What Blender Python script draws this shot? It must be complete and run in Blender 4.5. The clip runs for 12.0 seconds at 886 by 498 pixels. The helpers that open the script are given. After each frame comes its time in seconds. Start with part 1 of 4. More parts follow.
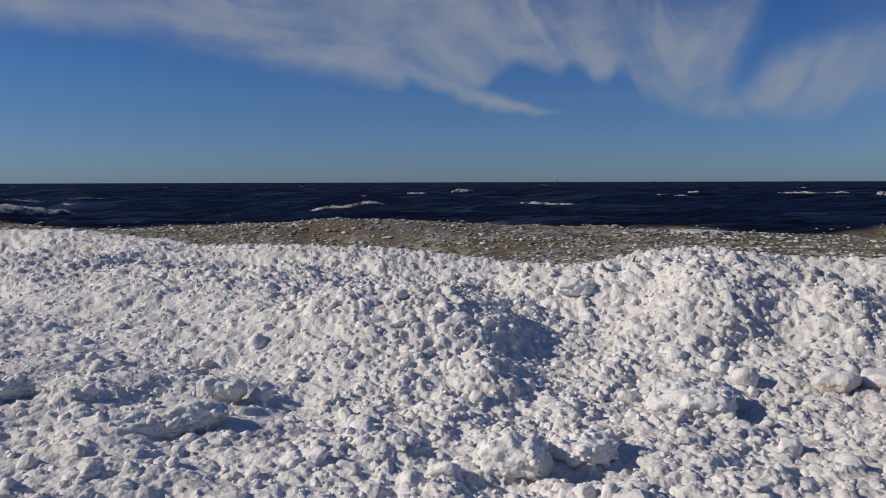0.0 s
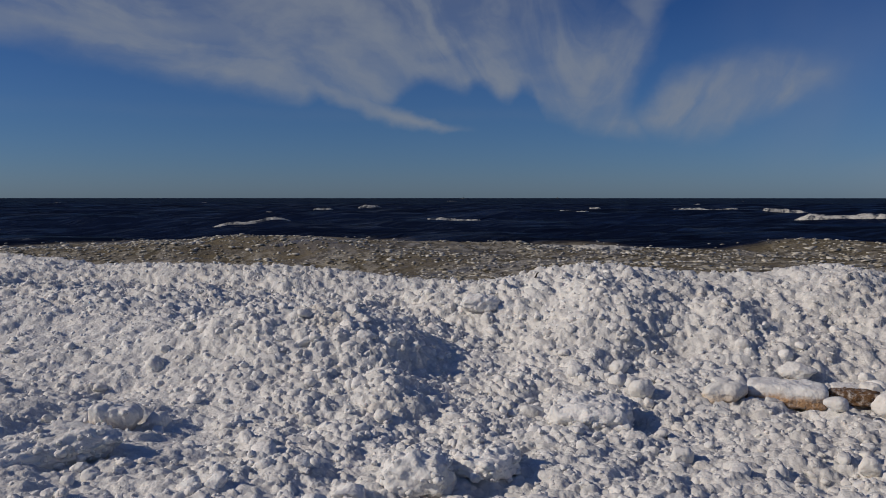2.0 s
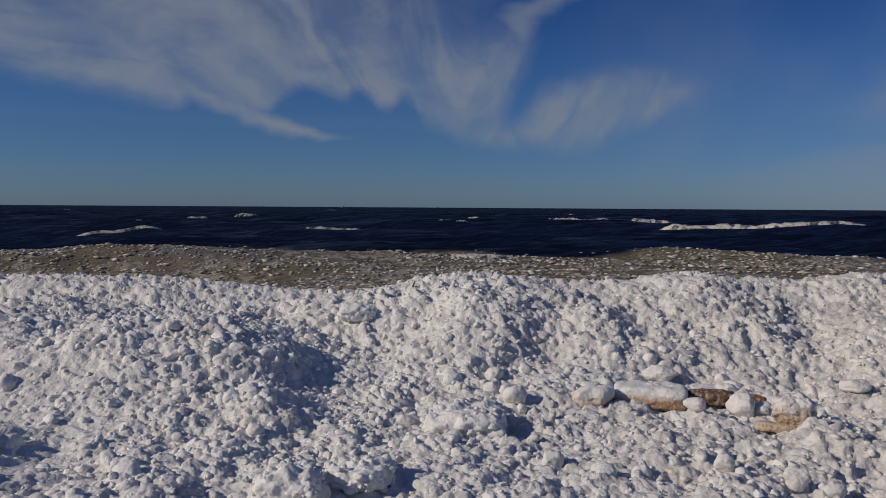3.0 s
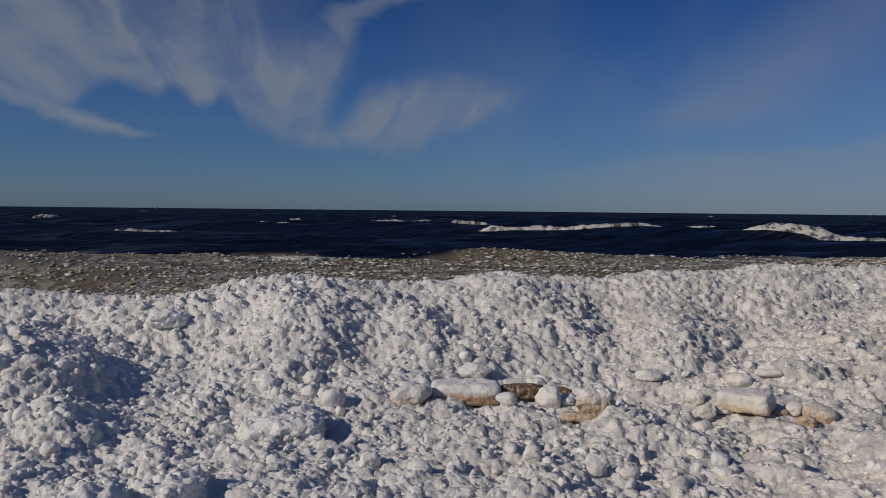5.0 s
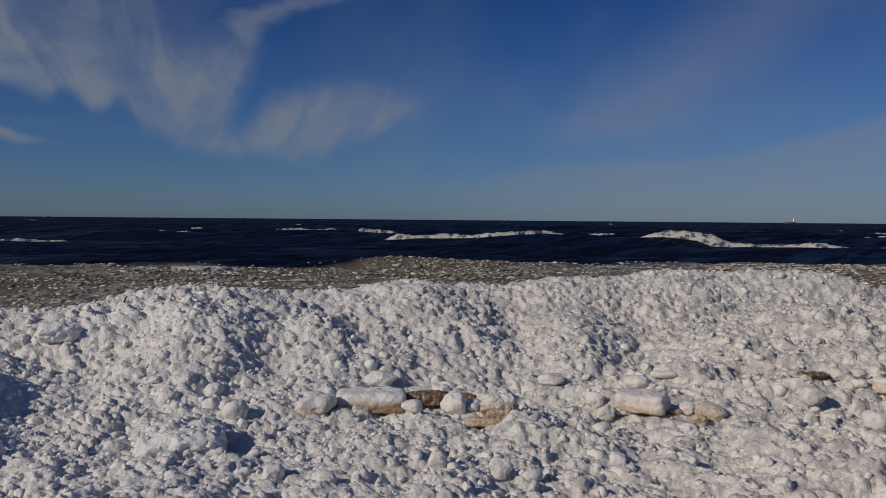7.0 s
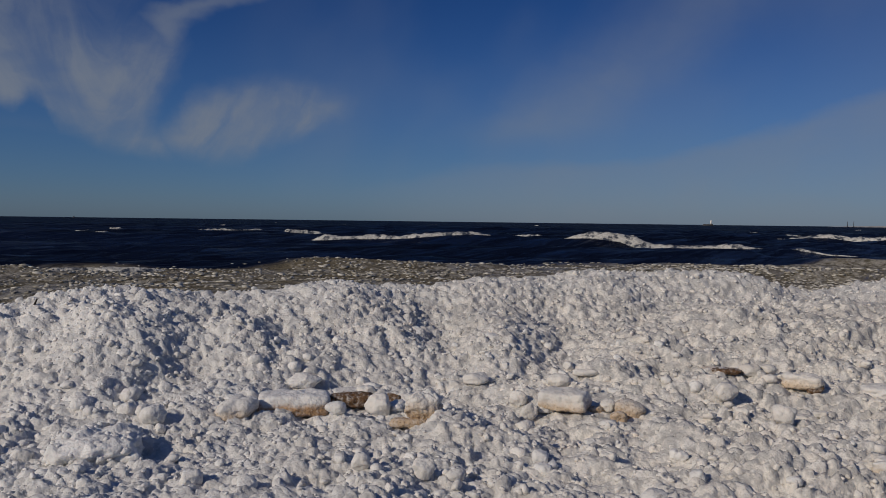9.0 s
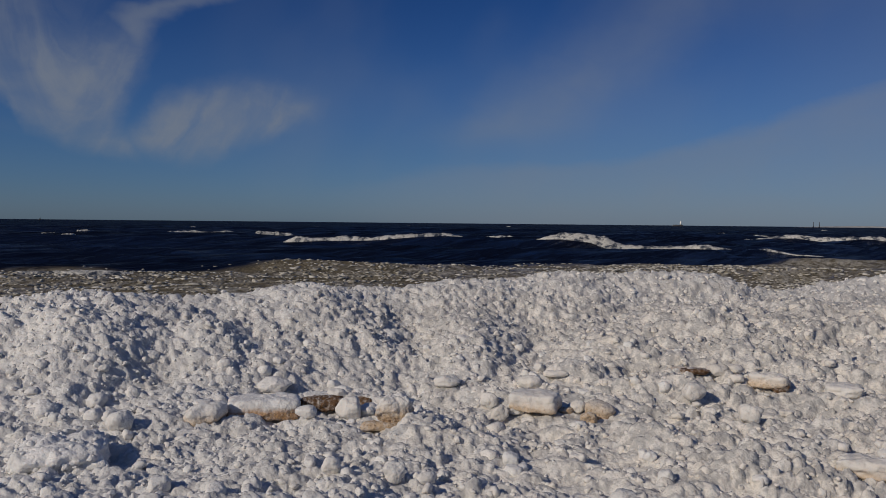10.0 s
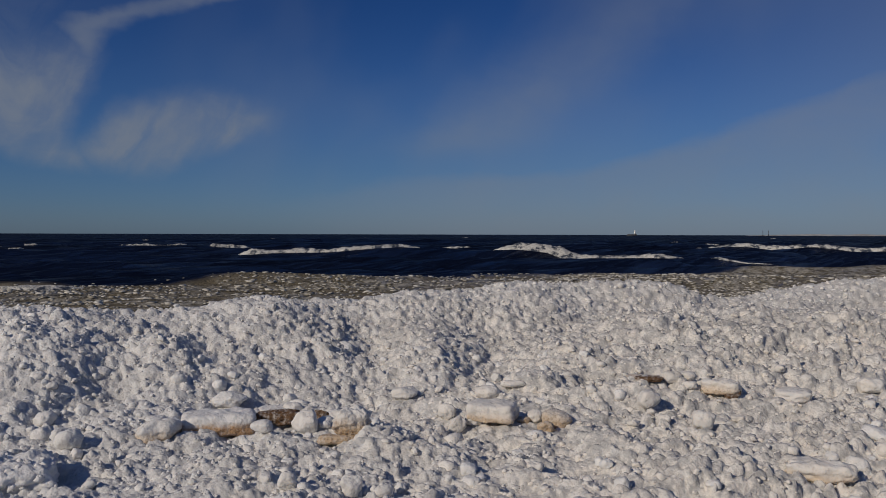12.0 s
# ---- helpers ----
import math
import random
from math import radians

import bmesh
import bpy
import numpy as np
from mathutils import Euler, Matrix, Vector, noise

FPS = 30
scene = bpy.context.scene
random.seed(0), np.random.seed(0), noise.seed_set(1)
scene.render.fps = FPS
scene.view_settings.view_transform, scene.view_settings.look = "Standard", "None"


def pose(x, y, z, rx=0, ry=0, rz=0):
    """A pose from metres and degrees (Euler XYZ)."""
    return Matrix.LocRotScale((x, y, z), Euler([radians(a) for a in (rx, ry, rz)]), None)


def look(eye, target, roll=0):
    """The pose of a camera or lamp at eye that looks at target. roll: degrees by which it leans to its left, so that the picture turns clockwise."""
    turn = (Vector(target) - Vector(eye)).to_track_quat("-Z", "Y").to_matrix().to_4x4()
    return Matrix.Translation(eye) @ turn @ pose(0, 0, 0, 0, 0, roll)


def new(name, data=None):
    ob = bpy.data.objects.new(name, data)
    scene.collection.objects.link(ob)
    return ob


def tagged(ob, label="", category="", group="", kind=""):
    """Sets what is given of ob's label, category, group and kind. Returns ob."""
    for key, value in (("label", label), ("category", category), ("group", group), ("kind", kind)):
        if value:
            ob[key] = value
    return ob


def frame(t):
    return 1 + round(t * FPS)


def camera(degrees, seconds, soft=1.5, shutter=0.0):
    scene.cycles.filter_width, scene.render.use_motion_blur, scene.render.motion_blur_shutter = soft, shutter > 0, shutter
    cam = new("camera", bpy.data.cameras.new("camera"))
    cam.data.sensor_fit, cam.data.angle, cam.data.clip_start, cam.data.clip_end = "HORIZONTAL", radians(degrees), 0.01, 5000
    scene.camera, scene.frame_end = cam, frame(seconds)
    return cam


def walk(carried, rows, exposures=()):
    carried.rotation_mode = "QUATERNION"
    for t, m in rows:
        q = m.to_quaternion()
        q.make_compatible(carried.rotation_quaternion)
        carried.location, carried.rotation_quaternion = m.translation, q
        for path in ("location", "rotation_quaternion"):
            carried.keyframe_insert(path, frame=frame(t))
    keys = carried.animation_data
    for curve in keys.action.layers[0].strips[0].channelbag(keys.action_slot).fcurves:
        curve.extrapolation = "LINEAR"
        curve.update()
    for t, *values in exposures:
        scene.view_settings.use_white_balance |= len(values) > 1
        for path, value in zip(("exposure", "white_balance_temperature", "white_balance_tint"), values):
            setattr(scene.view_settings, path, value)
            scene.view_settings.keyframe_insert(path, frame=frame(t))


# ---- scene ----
# camera
EYE = 1.6
cam = camera(57.35, 12.0, soft=0.95)
ROWS = [
    (0.0, -0.009, 0.000, -0.018, 0.00, -4.73, 0.16),
    (0.5, -0.008, -0.010, -0.011, 0.57, -4.59, 0.15),
    (1.0, -0.010, -0.003, -0.001, 2.26, -4.49, 0.07),
    (1.5, 0.009, -0.013, -0.005, 3.37, -4.01, 0.02),
    (2.0, 0.017, -0.022, 0.001, 6.54, -3.62, -0.01),
    (2.5, 0.054, -0.026, -0.002, 9.84, -3.30, -0.05),
    (3.0, 0.054, -0.018, 0.003, 14.97, -2.95, -0.36),
    (5.0, 0.103, -0.032, 0.004, 27.39, -2.73, -0.58),
    (5.5, 0.096, -0.045, 0.003, 29.62, -2.66, -0.40),
    (6.0, 0.104, -0.048, 0.008, 31.15, -2.52, -0.39),
    (6.5, 0.111, -0.055, 0.002, 32.55, -2.30, -0.43),
    (7.0, 0.110, -0.056, 0.002, 33.98, -2.08, -0.49),
    (9.0, 0.137, -0.065, -0.003, 39.07, -1.96, -0.71),
    (9.5, 0.142, -0.069, 0.005, 40.09, -1.97, -0.75),
    (10.0, 0.147, -0.077, 0.009, 41.03, -1.85, -0.57),
    (10.5, 0.142, -0.068, 0.010, 42.56, -1.67, -0.54),
    (11.0, 0.137, -0.056, 0.007, 43.53, -1.45, -0.42),
    (11.5, 0.144, -0.070, 0.008, 43.78, -1.23, -0.27),
    (12.0, 0.152, -0.087, 0.010, 44.05, -1.05, -0.15),
]
walk(cam, [(t, pose(x, y, EYE + z, 90 + pitch, roll, -yaw)) for t, x, y, z, yaw, pitch, roll in ROWS],
     exposures=[(0.0, 0.0), (1.0, -0.11), (2.0, -0.35), (3.0, -0.39), (5.5, -0.50), (12.0, -0.58)])

# light: low winter sun over the shore, clear sky with cirrus
SUN_AZ, SUN_EL = -91.0, 28.5
sun = new("sun", bpy.data.lights.new("sun", "SUN"))
sun.data.energy, sun.data.angle, sun.data.color = 3.75, radians(0.5), (1.0, 0.882, 0.745)
sun.matrix_world = look((0, 0, 0), (-math.sin(radians(SUN_AZ)) * math.cos(radians(SUN_EL)),
                                    -math.cos(radians(SUN_AZ)) * math.cos(radians(SUN_EL)), -math.sin(radians(SUN_EL))))


class Nodes:
    """Short ways to wire up a node tree."""

    def __init__(self, tree):
        self.tree = tree
        tree.nodes.clear()

    def add(self, kind, out=0, ins=None, **props):
        n = self.tree.nodes.new(kind)
        for k, v in props.items():
            setattr(n, k, v)
        for k, v in (ins or {}).items():
            if isinstance(v, bpy.types.NodeSocket):
                self.tree.links.new(v, n.inputs[k])
            else:
                n.inputs[k].default_value = v
        return n.outputs[out]

    def math(self, op, a, b=0.0, c=0.0, clamp=False):
        return self.add("ShaderNodeMath", 0, {0: a, 1: b, 2: c}, operation=op, use_clamp=clamp)

    def noise(self, vec, scale, detail=4.0, rough=0.55, warp=0.0):
        return self.add("ShaderNodeTexNoise", 0, {"Vector": vec, "Scale": scale, "Detail": detail, "Roughness": rough, "Distortion": warp})

    def range(self, v, a, b, lo=0.0, hi=1.0, kind="SMOOTHSTEP"):
        return self.add("ShaderNodeMapRange", 0, {0: v, 1: a, 2: b, 3: lo, 4: hi}, interpolation_type=kind)

    def mix(self, fac, a, b):
        n = self.tree.nodes.new("ShaderNodeMix")
        n.data_type = "RGBA"
        for k, v in ((0, fac), (6, a), (7, b)):
            if isinstance(v, bpy.types.NodeSocket):
                self.tree.links.new(v, n.inputs[k])
            else:
                n.inputs[k].default_value = (*v, 1.0) if isinstance(v, tuple) and len(v) == 3 else v
        return n.outputs[2]

    def vec(self, x, y, z=0.0):
        return self.add("ShaderNodeCombineXYZ", 0, {0: x, 1: y, 2: z})

    def ramp(self, v, lo, hi, stops):
        """A smooth line through the stops (place, value), both given between lo and hi of their own kind."""
        n = self.tree.nodes.new("ShaderNodeValToRGB")
        n.color_ramp.interpolation = "CARDINAL"
        line = n.color_ramp.elements
        while len(line) < len(stops):
            line.new(0.5)
        for e, (x, y) in zip(line, stops):
            e.position, e.color = (x - lo) / (hi - lo), (y / 100, y / 100, y / 100, 1.0)
        self.tree.links.new(self.range(v, lo, hi, 0.0, 1.0, "LINEAR"), n.inputs[0])
        return self.math("MULTIPLY", n.outputs[0], 100.0)

    def bump(self, height, strength, distance, normal=None):
        ins = {"Height": height, "Strength": strength, "Distance": distance}
        if normal is not None:
            ins["Normal"] = normal
        return self.add("ShaderNodeBump", 0, ins)


def make_world():
    world = bpy.data.worlds.new("winter_sky")
    scene.world = world
    world.use_nodes = True
    n = Nodes(world.node_tree)
    sky = n.add("ShaderNodeTexSky", sky_type="NISHITA", sun_disc=False, sun_elevation=radians(SUN_EL), sun_rotation=radians(SUN_AZ),
                altitude=0.0, air_density=1.0, dust_density=0.3, ozone_density=3.0)
    d = n.add("ShaderNodeTexCoord", "Generated")
    sep = n.tree.nodes.new("ShaderNodeSeparateXYZ")
    n.tree.links.new(d, sep.inputs[0])
    deg = 180 / math.pi
    az = n.math("MULTIPLY", n.math("ARCTAN2", sep.outputs[0], sep.outputs[1]), deg)
    el = n.math("MULTIPLY", n.math("ARCSINE", sep.outputs[2]), deg)
    # slow warp that curls the strands
    def swirl(k, a, e, z, detail=4.0):
        return n.math("SUBTRACT", n.noise(n.vec(n.math("MULTIPLY", az, a), n.math("MULTIPLY", el, e), z), k, detail, 0.52), 0.5)

    a1 = n.math("MULTIPLY_ADD", swirl(1.0, 0.12, 0.2, 3.1), 1.4, n.math("MULTIPLY_ADD", swirl(1.0, 0.9, 0.7, 4.4, 3.0), 0.9, az))
    e1 = n.math("MULTIPLY_ADD", swirl(1.0, 0.12, 0.2, 9.7), 0.7, n.math("MULTIPLY_ADD", swirl(1.0, 0.7, 1.1, 2.2, 3.0), 0.7, el))
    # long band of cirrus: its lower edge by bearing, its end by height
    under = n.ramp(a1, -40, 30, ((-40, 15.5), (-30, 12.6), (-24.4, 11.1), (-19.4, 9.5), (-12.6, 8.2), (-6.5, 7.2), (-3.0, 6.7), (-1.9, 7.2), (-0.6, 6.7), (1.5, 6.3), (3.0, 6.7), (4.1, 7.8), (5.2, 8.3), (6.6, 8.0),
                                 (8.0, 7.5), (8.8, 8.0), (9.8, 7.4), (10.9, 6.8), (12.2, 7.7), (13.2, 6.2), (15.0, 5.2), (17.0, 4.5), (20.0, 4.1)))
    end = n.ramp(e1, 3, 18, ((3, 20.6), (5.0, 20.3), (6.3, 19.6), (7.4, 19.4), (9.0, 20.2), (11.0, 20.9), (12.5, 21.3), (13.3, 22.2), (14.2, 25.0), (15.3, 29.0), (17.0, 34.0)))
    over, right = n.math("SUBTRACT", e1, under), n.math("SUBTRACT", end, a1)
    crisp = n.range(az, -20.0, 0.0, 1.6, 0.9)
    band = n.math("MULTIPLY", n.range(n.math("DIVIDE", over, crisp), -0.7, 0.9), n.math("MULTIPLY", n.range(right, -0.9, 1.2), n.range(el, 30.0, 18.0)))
    # hooked strand that trails out below the band
    strand_mid = n.ramp(a1, -8, 12, ((-8, 11.0), (-4, 8.9), (-1.8, 7.75), (1, 6.55), (3, 5.75), (6, 5.0), (8.5, 4.7), (12, 4.5)))
    thick = n.ramp(az, -8, 12, ((-8, 1.6), (-2, 0.95), (2, 0.8), (5, 0.5), (8.5, 0.2), (12, 0.12)))
    hook = n.math("MULTIPLY", n.range(n.math("DIVIDE", n.math("ABSOLUTE", n.math("SUBTRACT", e1, strand_mid)), thick), 1.4, 0.0), n.range(a1, 9.3, 5.0))
    # soft fan beside it
    low = n.ramp(a1, 16, 38, ((16, 6.0), (19, 5.2), (20.5, 4.8), (22, 4.3), (24, 4.0), (26, 4.6), (27.9, 5.5), (30, 6.5), (32.7, 7.6), (38, 9.5)))
    top = n.ramp(a1, 16, 38, ((16, 5.5), (19, 5.7), (20.5, 6.4), (21.5, 7.8), (23, 8.5), (25.5, 9.1), (28, 9.4), (31, 9.0), (33, 8.5), (38, 8.0)))
    fan = n.math("MULTIPLY", n.range(n.math("SUBTRACT", e1, low), -0.9, 1.0), n.range(n.math("SUBTRACT", top, e1), -1.0, 1.6))
    fan = n.math("MULTIPLY", fan, n.range(a1, 34.0, 29.0))
    # strands, lying flat in the band and steep in its end
    th = n.math("ADD", n.range(az, -14.0, 9.0, 0.30, 1.15), n.range(az, 9.0, 17.0, 0.0, 0.95))
    ct, st = n.math("COSINE", th), n.math("SINE", th)
    along = n.math("SUBTRACT", n.math("MULTIPLY", a1, ct), n.math("MULTIPLY", e1, st))
    across = n.math("ADD", n.math("MULTIPLY", a1, st), n.math("MULTIPLY", e1, ct))
    strand = n.noise(n.vec(n.math("MULTIPLY", along, 0.09), n.math("MULTIPLY", across, 0.34), 1.7), 1.0, 7.0, 0.55, 0.5)
    soft = n.noise(n.vec(n.math("MULTIPLY", a1, 0.13), n.math("MULTIPLY", e1, 0.2), 5.5), 1.25, 7.0, 0.55, 0.4)
    body = n.range(n.math("ADD", n.math("MULTIPLY", strand, 0.6), n.math("MULTIPLY", soft, 0.4)), 0.36, 0.62)
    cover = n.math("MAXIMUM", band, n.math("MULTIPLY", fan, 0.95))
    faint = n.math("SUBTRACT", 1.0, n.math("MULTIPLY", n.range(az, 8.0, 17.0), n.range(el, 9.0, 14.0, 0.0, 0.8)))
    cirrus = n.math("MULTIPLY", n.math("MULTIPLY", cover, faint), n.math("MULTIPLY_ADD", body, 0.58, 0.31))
    cirrus = n.math("MAXIMUM", cirrus, n.math("MULTIPLY", hook, n.math("MULTIPLY_ADD", body, 0.35, 0.52)))
    # bright curl where the band ends
    rim = n.math("MULTIPLY", n.range(n.math("DIVIDE", n.math("ABSOLUTE", n.math("SUBTRACT", right, n.range(e1, 12.0, 14.5, 0.8, 2.4))), n.range(e1, 11.5, 14.5, 1.2, 3.4)), 1.0, 0.0), n.math("MULTIPLY", n.range(e1, 9.5, 12.5), n.range(e1, 18.0, 14.8)))
    cirrus = n.math("MAXIMUM", cirrus, n.math("MULTIPLY", rim, n.math("MULTIPLY_ADD", soft, 0.6, 0.22)))
    # thin veils low over the sea and slanting up from it
    edge = n.ramp(a1, 24, 90, ((24, 1.6), (30, 2.4), (36.8, 3.2), (41, 4.0), (47, 4.3), (50, 4.3), (56, 5.3), (63.8, 7.4), (70, 9.6), (76, 12.2), (90, 17)))
    veil = n.math("MULTIPLY", n.range(n.math("SUBTRACT", e1, edge), 0.7, -1.0), n.range(az, 26.0, 50.0))
    veil = n.math("MULTIPLY", veil, n.math("MULTIPLY_ADD", soft, 0.35, 0.26))
    slant = n.math("SUBTRACT", n.math("MULTIPLY", n.math("SUBTRACT", a1, 46.0), 0.55), n.math("MULTIPLY", n.math("SUBTRACT", e1, 8.8), 0.83))
    sheet = n.math("MULTIPLY", n.math("MULTIPLY", n.range(slant, -2.6, 1.6), n.range(slant, 6.0, 0.5)), n.math("MULTIPLY", n.range(el, 4.5, 7.0), n.range(el, 22.0, 9.0)))
    sheet = n.math("MULTIPLY", sheet, n.math("MULTIPLY_ADD", soft, 0.45, 0.05))
    bank = n.math("MULTIPLY", n.range(az, 52.0, 84.0, 0.0, 0.32), n.range(el, 32.0, 16.0))
    haze = n.math("MULTIPLY", n.range(el, 2.6, 0.2), 0.05)
    wisp = n.math("MULTIPLY", n.range(n.noise(n.vec(n.math("MULTIPLY", along, 0.06), n.math("MULTIPLY", across, 0.09), 8.2), 1.0, 3.0, 0.45), 0.42, 0.75), n.range(az, 20.0, 36.0, 0.0, 0.18))
    thin = n.math("MAXIMUM", n.math("MAXIMUM", veil, haze), n.math("ADD", n.math("ADD", sheet, wisp), bank))
    cover = n.math("MINIMUM", n.math("ADD", n.math("MULTIPLY", cirrus, 0.9), thin), 0.92)
    # clear cold air: deep blue higher up, paler over the sea
    tint = n.mix(n.range(el, 0.0, 6.0), (0.42, 0.645, 1.18), (0.35, 0.585, 1.05))
    tint = n.mix(n.range(el, 5.0, 18.0), tint, (0.165, 0.405, 0.875))
    # unseen sky overhead is brightened as added fill for the shaded ice
    tint = n.mix(n.range(el, 18.0, 50.0), tint, (0.54, 0.80, 1.28))
    blue = n.add("ShaderNodeVectorMath", 0, {0: sky, 1: tint}, operation="MULTIPLY")
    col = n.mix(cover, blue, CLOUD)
    bg = n.add("ShaderNodeBackground", 0, {"Color": col, "Strength": SKY})
    out = n.tree.nodes.new("ShaderNodeOutputWorld")
    n.tree.links.new(bg, out.inputs[0])


SKY, CLOUD = 0.06, (4.3, 4.85, 5.8)
make_world()


# ---- lie of the land: shore ice with a ridge along the water ----
SHORE = radians(24)
SN, CS = math.sin(SHORE), math.cos(SHORE)
SEA = -0.35
CREST_Q = (-40, -20, -13.1, -11.7, -10, -9.3, -8.7, -7.8, -6.8, -5.6, -4.5, -3.7, -2.9, -2.2, -1.7, -1.1, -0.5, 0.3, 0.9, 1.5, 2.1, 2.7, 3.4, 4.2, 5.05, 5.6, 6.6, 7.3, 8.0, 8.5, 9.6, 10.8, 11.8, 20, 40)
CREST_Z = (.8, .75, .77, .80, .71, .67, .60, .65, .68, .68, .64, .58, .55, .61, .74, .80, .78, .745, .77, .86, .83, .82, .885, .885, .985, .94, .975, .94, .70, .66, .77, .90, .93, .8, .8)


def rnd(ix, iy, k):
    h = (ix.astype(np.int64) * 374761393 + iy.astype(np.int64) * 668265263 + k * 974711) & 0xFFFFFFFF
    h = ((h ^ (h >> 13)) * 1274126177) & 0xFFFFFFFF
    h = ((h ^ (h >> 15)) * 2246822519) & 0xFFFFFFFF
    return (h ^ (h >> 16)) / 4294967296.0


def vnoise(x, y, k):
    ix, iy = np.floor(x), np.floor(y)
    fx, fy = x - ix, y - iy
    fx, fy = fx * fx * (3 - 2 * fx), fy * fy * (3 - 2 * fy)
    a, b, c, d = rnd(ix, iy, k), rnd(ix + 1, iy, k), rnd(ix, iy + 1, k), rnd(ix + 1, iy + 1, k)
    return (a + (b - a) * fx) * (1 - fy) + (c + (d - c) * fx) * fy - 0.5


def fbm(x, y, k, octaves=4):
    out, amp = 0, 1.0
    for o in range(octaves):
        out, amp = out + amp * vnoise(x * 2 ** o, y * 2 ** o, k + o), amp * 0.5
    return out


def domes(x, y, c, k, small=0.35, big=0.72, fill=1.0):
    """Heights of round lumps strewn on a jittered grid of c metres."""
    ix, iy = np.floor(x / c), np.floor(y / c)
    out = np.zeros_like(x)
    for i in (-1, 0, 1):
        for j in (-1, 0, 1):
            a, b = ix + i, iy + j
            dx = x - (a + 0.5 + 0.9 * (rnd(a, b, k) - 0.5)) * c
            dy = y - (b + 0.5 + 0.9 * (rnd(a, b, k + 1) - 0.5)) * c
            turn = 3.14 * rnd(a, b, k + 2)
            u, v = dx * np.cos(turn) + dy * np.sin(turn), dy * np.cos(turn) - dx * np.sin(turn)
            size = c * (small + (big - small) * rnd(a, b, k + 3) ** 1.6)
            d2 = (u * u + (v * 1.35) ** 2) / (size * size)
            lift = size * (0.55 + 0.5 * rnd(a, b, k + 4)) * (rnd(a, b, k + 5) < fill)
            out = np.maximum(out, lift * np.sqrt(np.maximum(0, 1 - d2)))
    return out


def packed(x, y, c, k):
    """Heights of lumps packed tight like cobbles, with creases between them."""
    ix, iy = np.floor(x / c), np.floor(y / c)
    f1, f2, lift = np.full_like(x, 9e9), np.full_like(x, 9e9), np.zeros_like(x)
    for i in (-1, 0, 1):
        for j in (-1, 0, 1):
            a, b = ix + i, iy + j
            dx = x / c - (a + 0.5 + 0.85 * (rnd(a, b, k) - 0.5))
            dy = y / c - (b + 0.5 + 0.85 * (rnd(a, b, k + 1) - 0.5))
            d = dx * dx + dy * dy
            near = d < f1
            f2 = np.where(near, f1, np.minimum(f2, d))
            lift = np.where(near, rnd(a, b, k + 2), lift)
            f1 = np.minimum(f1, d)
    return c * (0.18 + 0.42 * lift ** 1.5) * np.sqrt(np.maximum(0, 1 - f1 / f2))


def smooth(a, b, v):
    t = np.clip((v - a) / (b - a), 0, 1)
    return t * t * (3 - 2 * t)


# humps and hollows: azimuth, distance, radius across, radius in depth, height
HUMPS = ((-5.5, 7.9, 0.95, 0.9, 0.30), (1.4, 7.4, 0.5, 0.7, 0.19), (4.2, 7.5, 0.3, 0.35, 0.13), (3.4, 6.4, 0.25, 0.35, 0.13), (7.4, 7.1, 0.55, 0.9, -0.17), (18, 8.4, 0.75, 0.9, 0.20), (23.3, 8.8, 0.35, 0.7, -0.16),
         (29.5, 8.7, 0.7, 0.8, 0.13), (26.6, 9.2, 0.28, 0.4, -0.13), (44.6, 8.7, 0.55, 0.8, 0.12), (48.4, 9.0, 0.45, 0.8, -0.16), (-17, 10.3, 1.2, 0.9, 0.1),
         (-13, 7.2, 0.9, 0.5, -0.10), (-22, 6.6, 0.8, 0.5, 0.14), (36.6, 9.6, 0.5, 0.7, -0.08), (41.0, 5.9, 0.26, 0.3, 0.13), (57.5, 6.0, 0.4, 0.35, 0.10), (14.8, 5.3, 0.35, 0.3, 0.05))


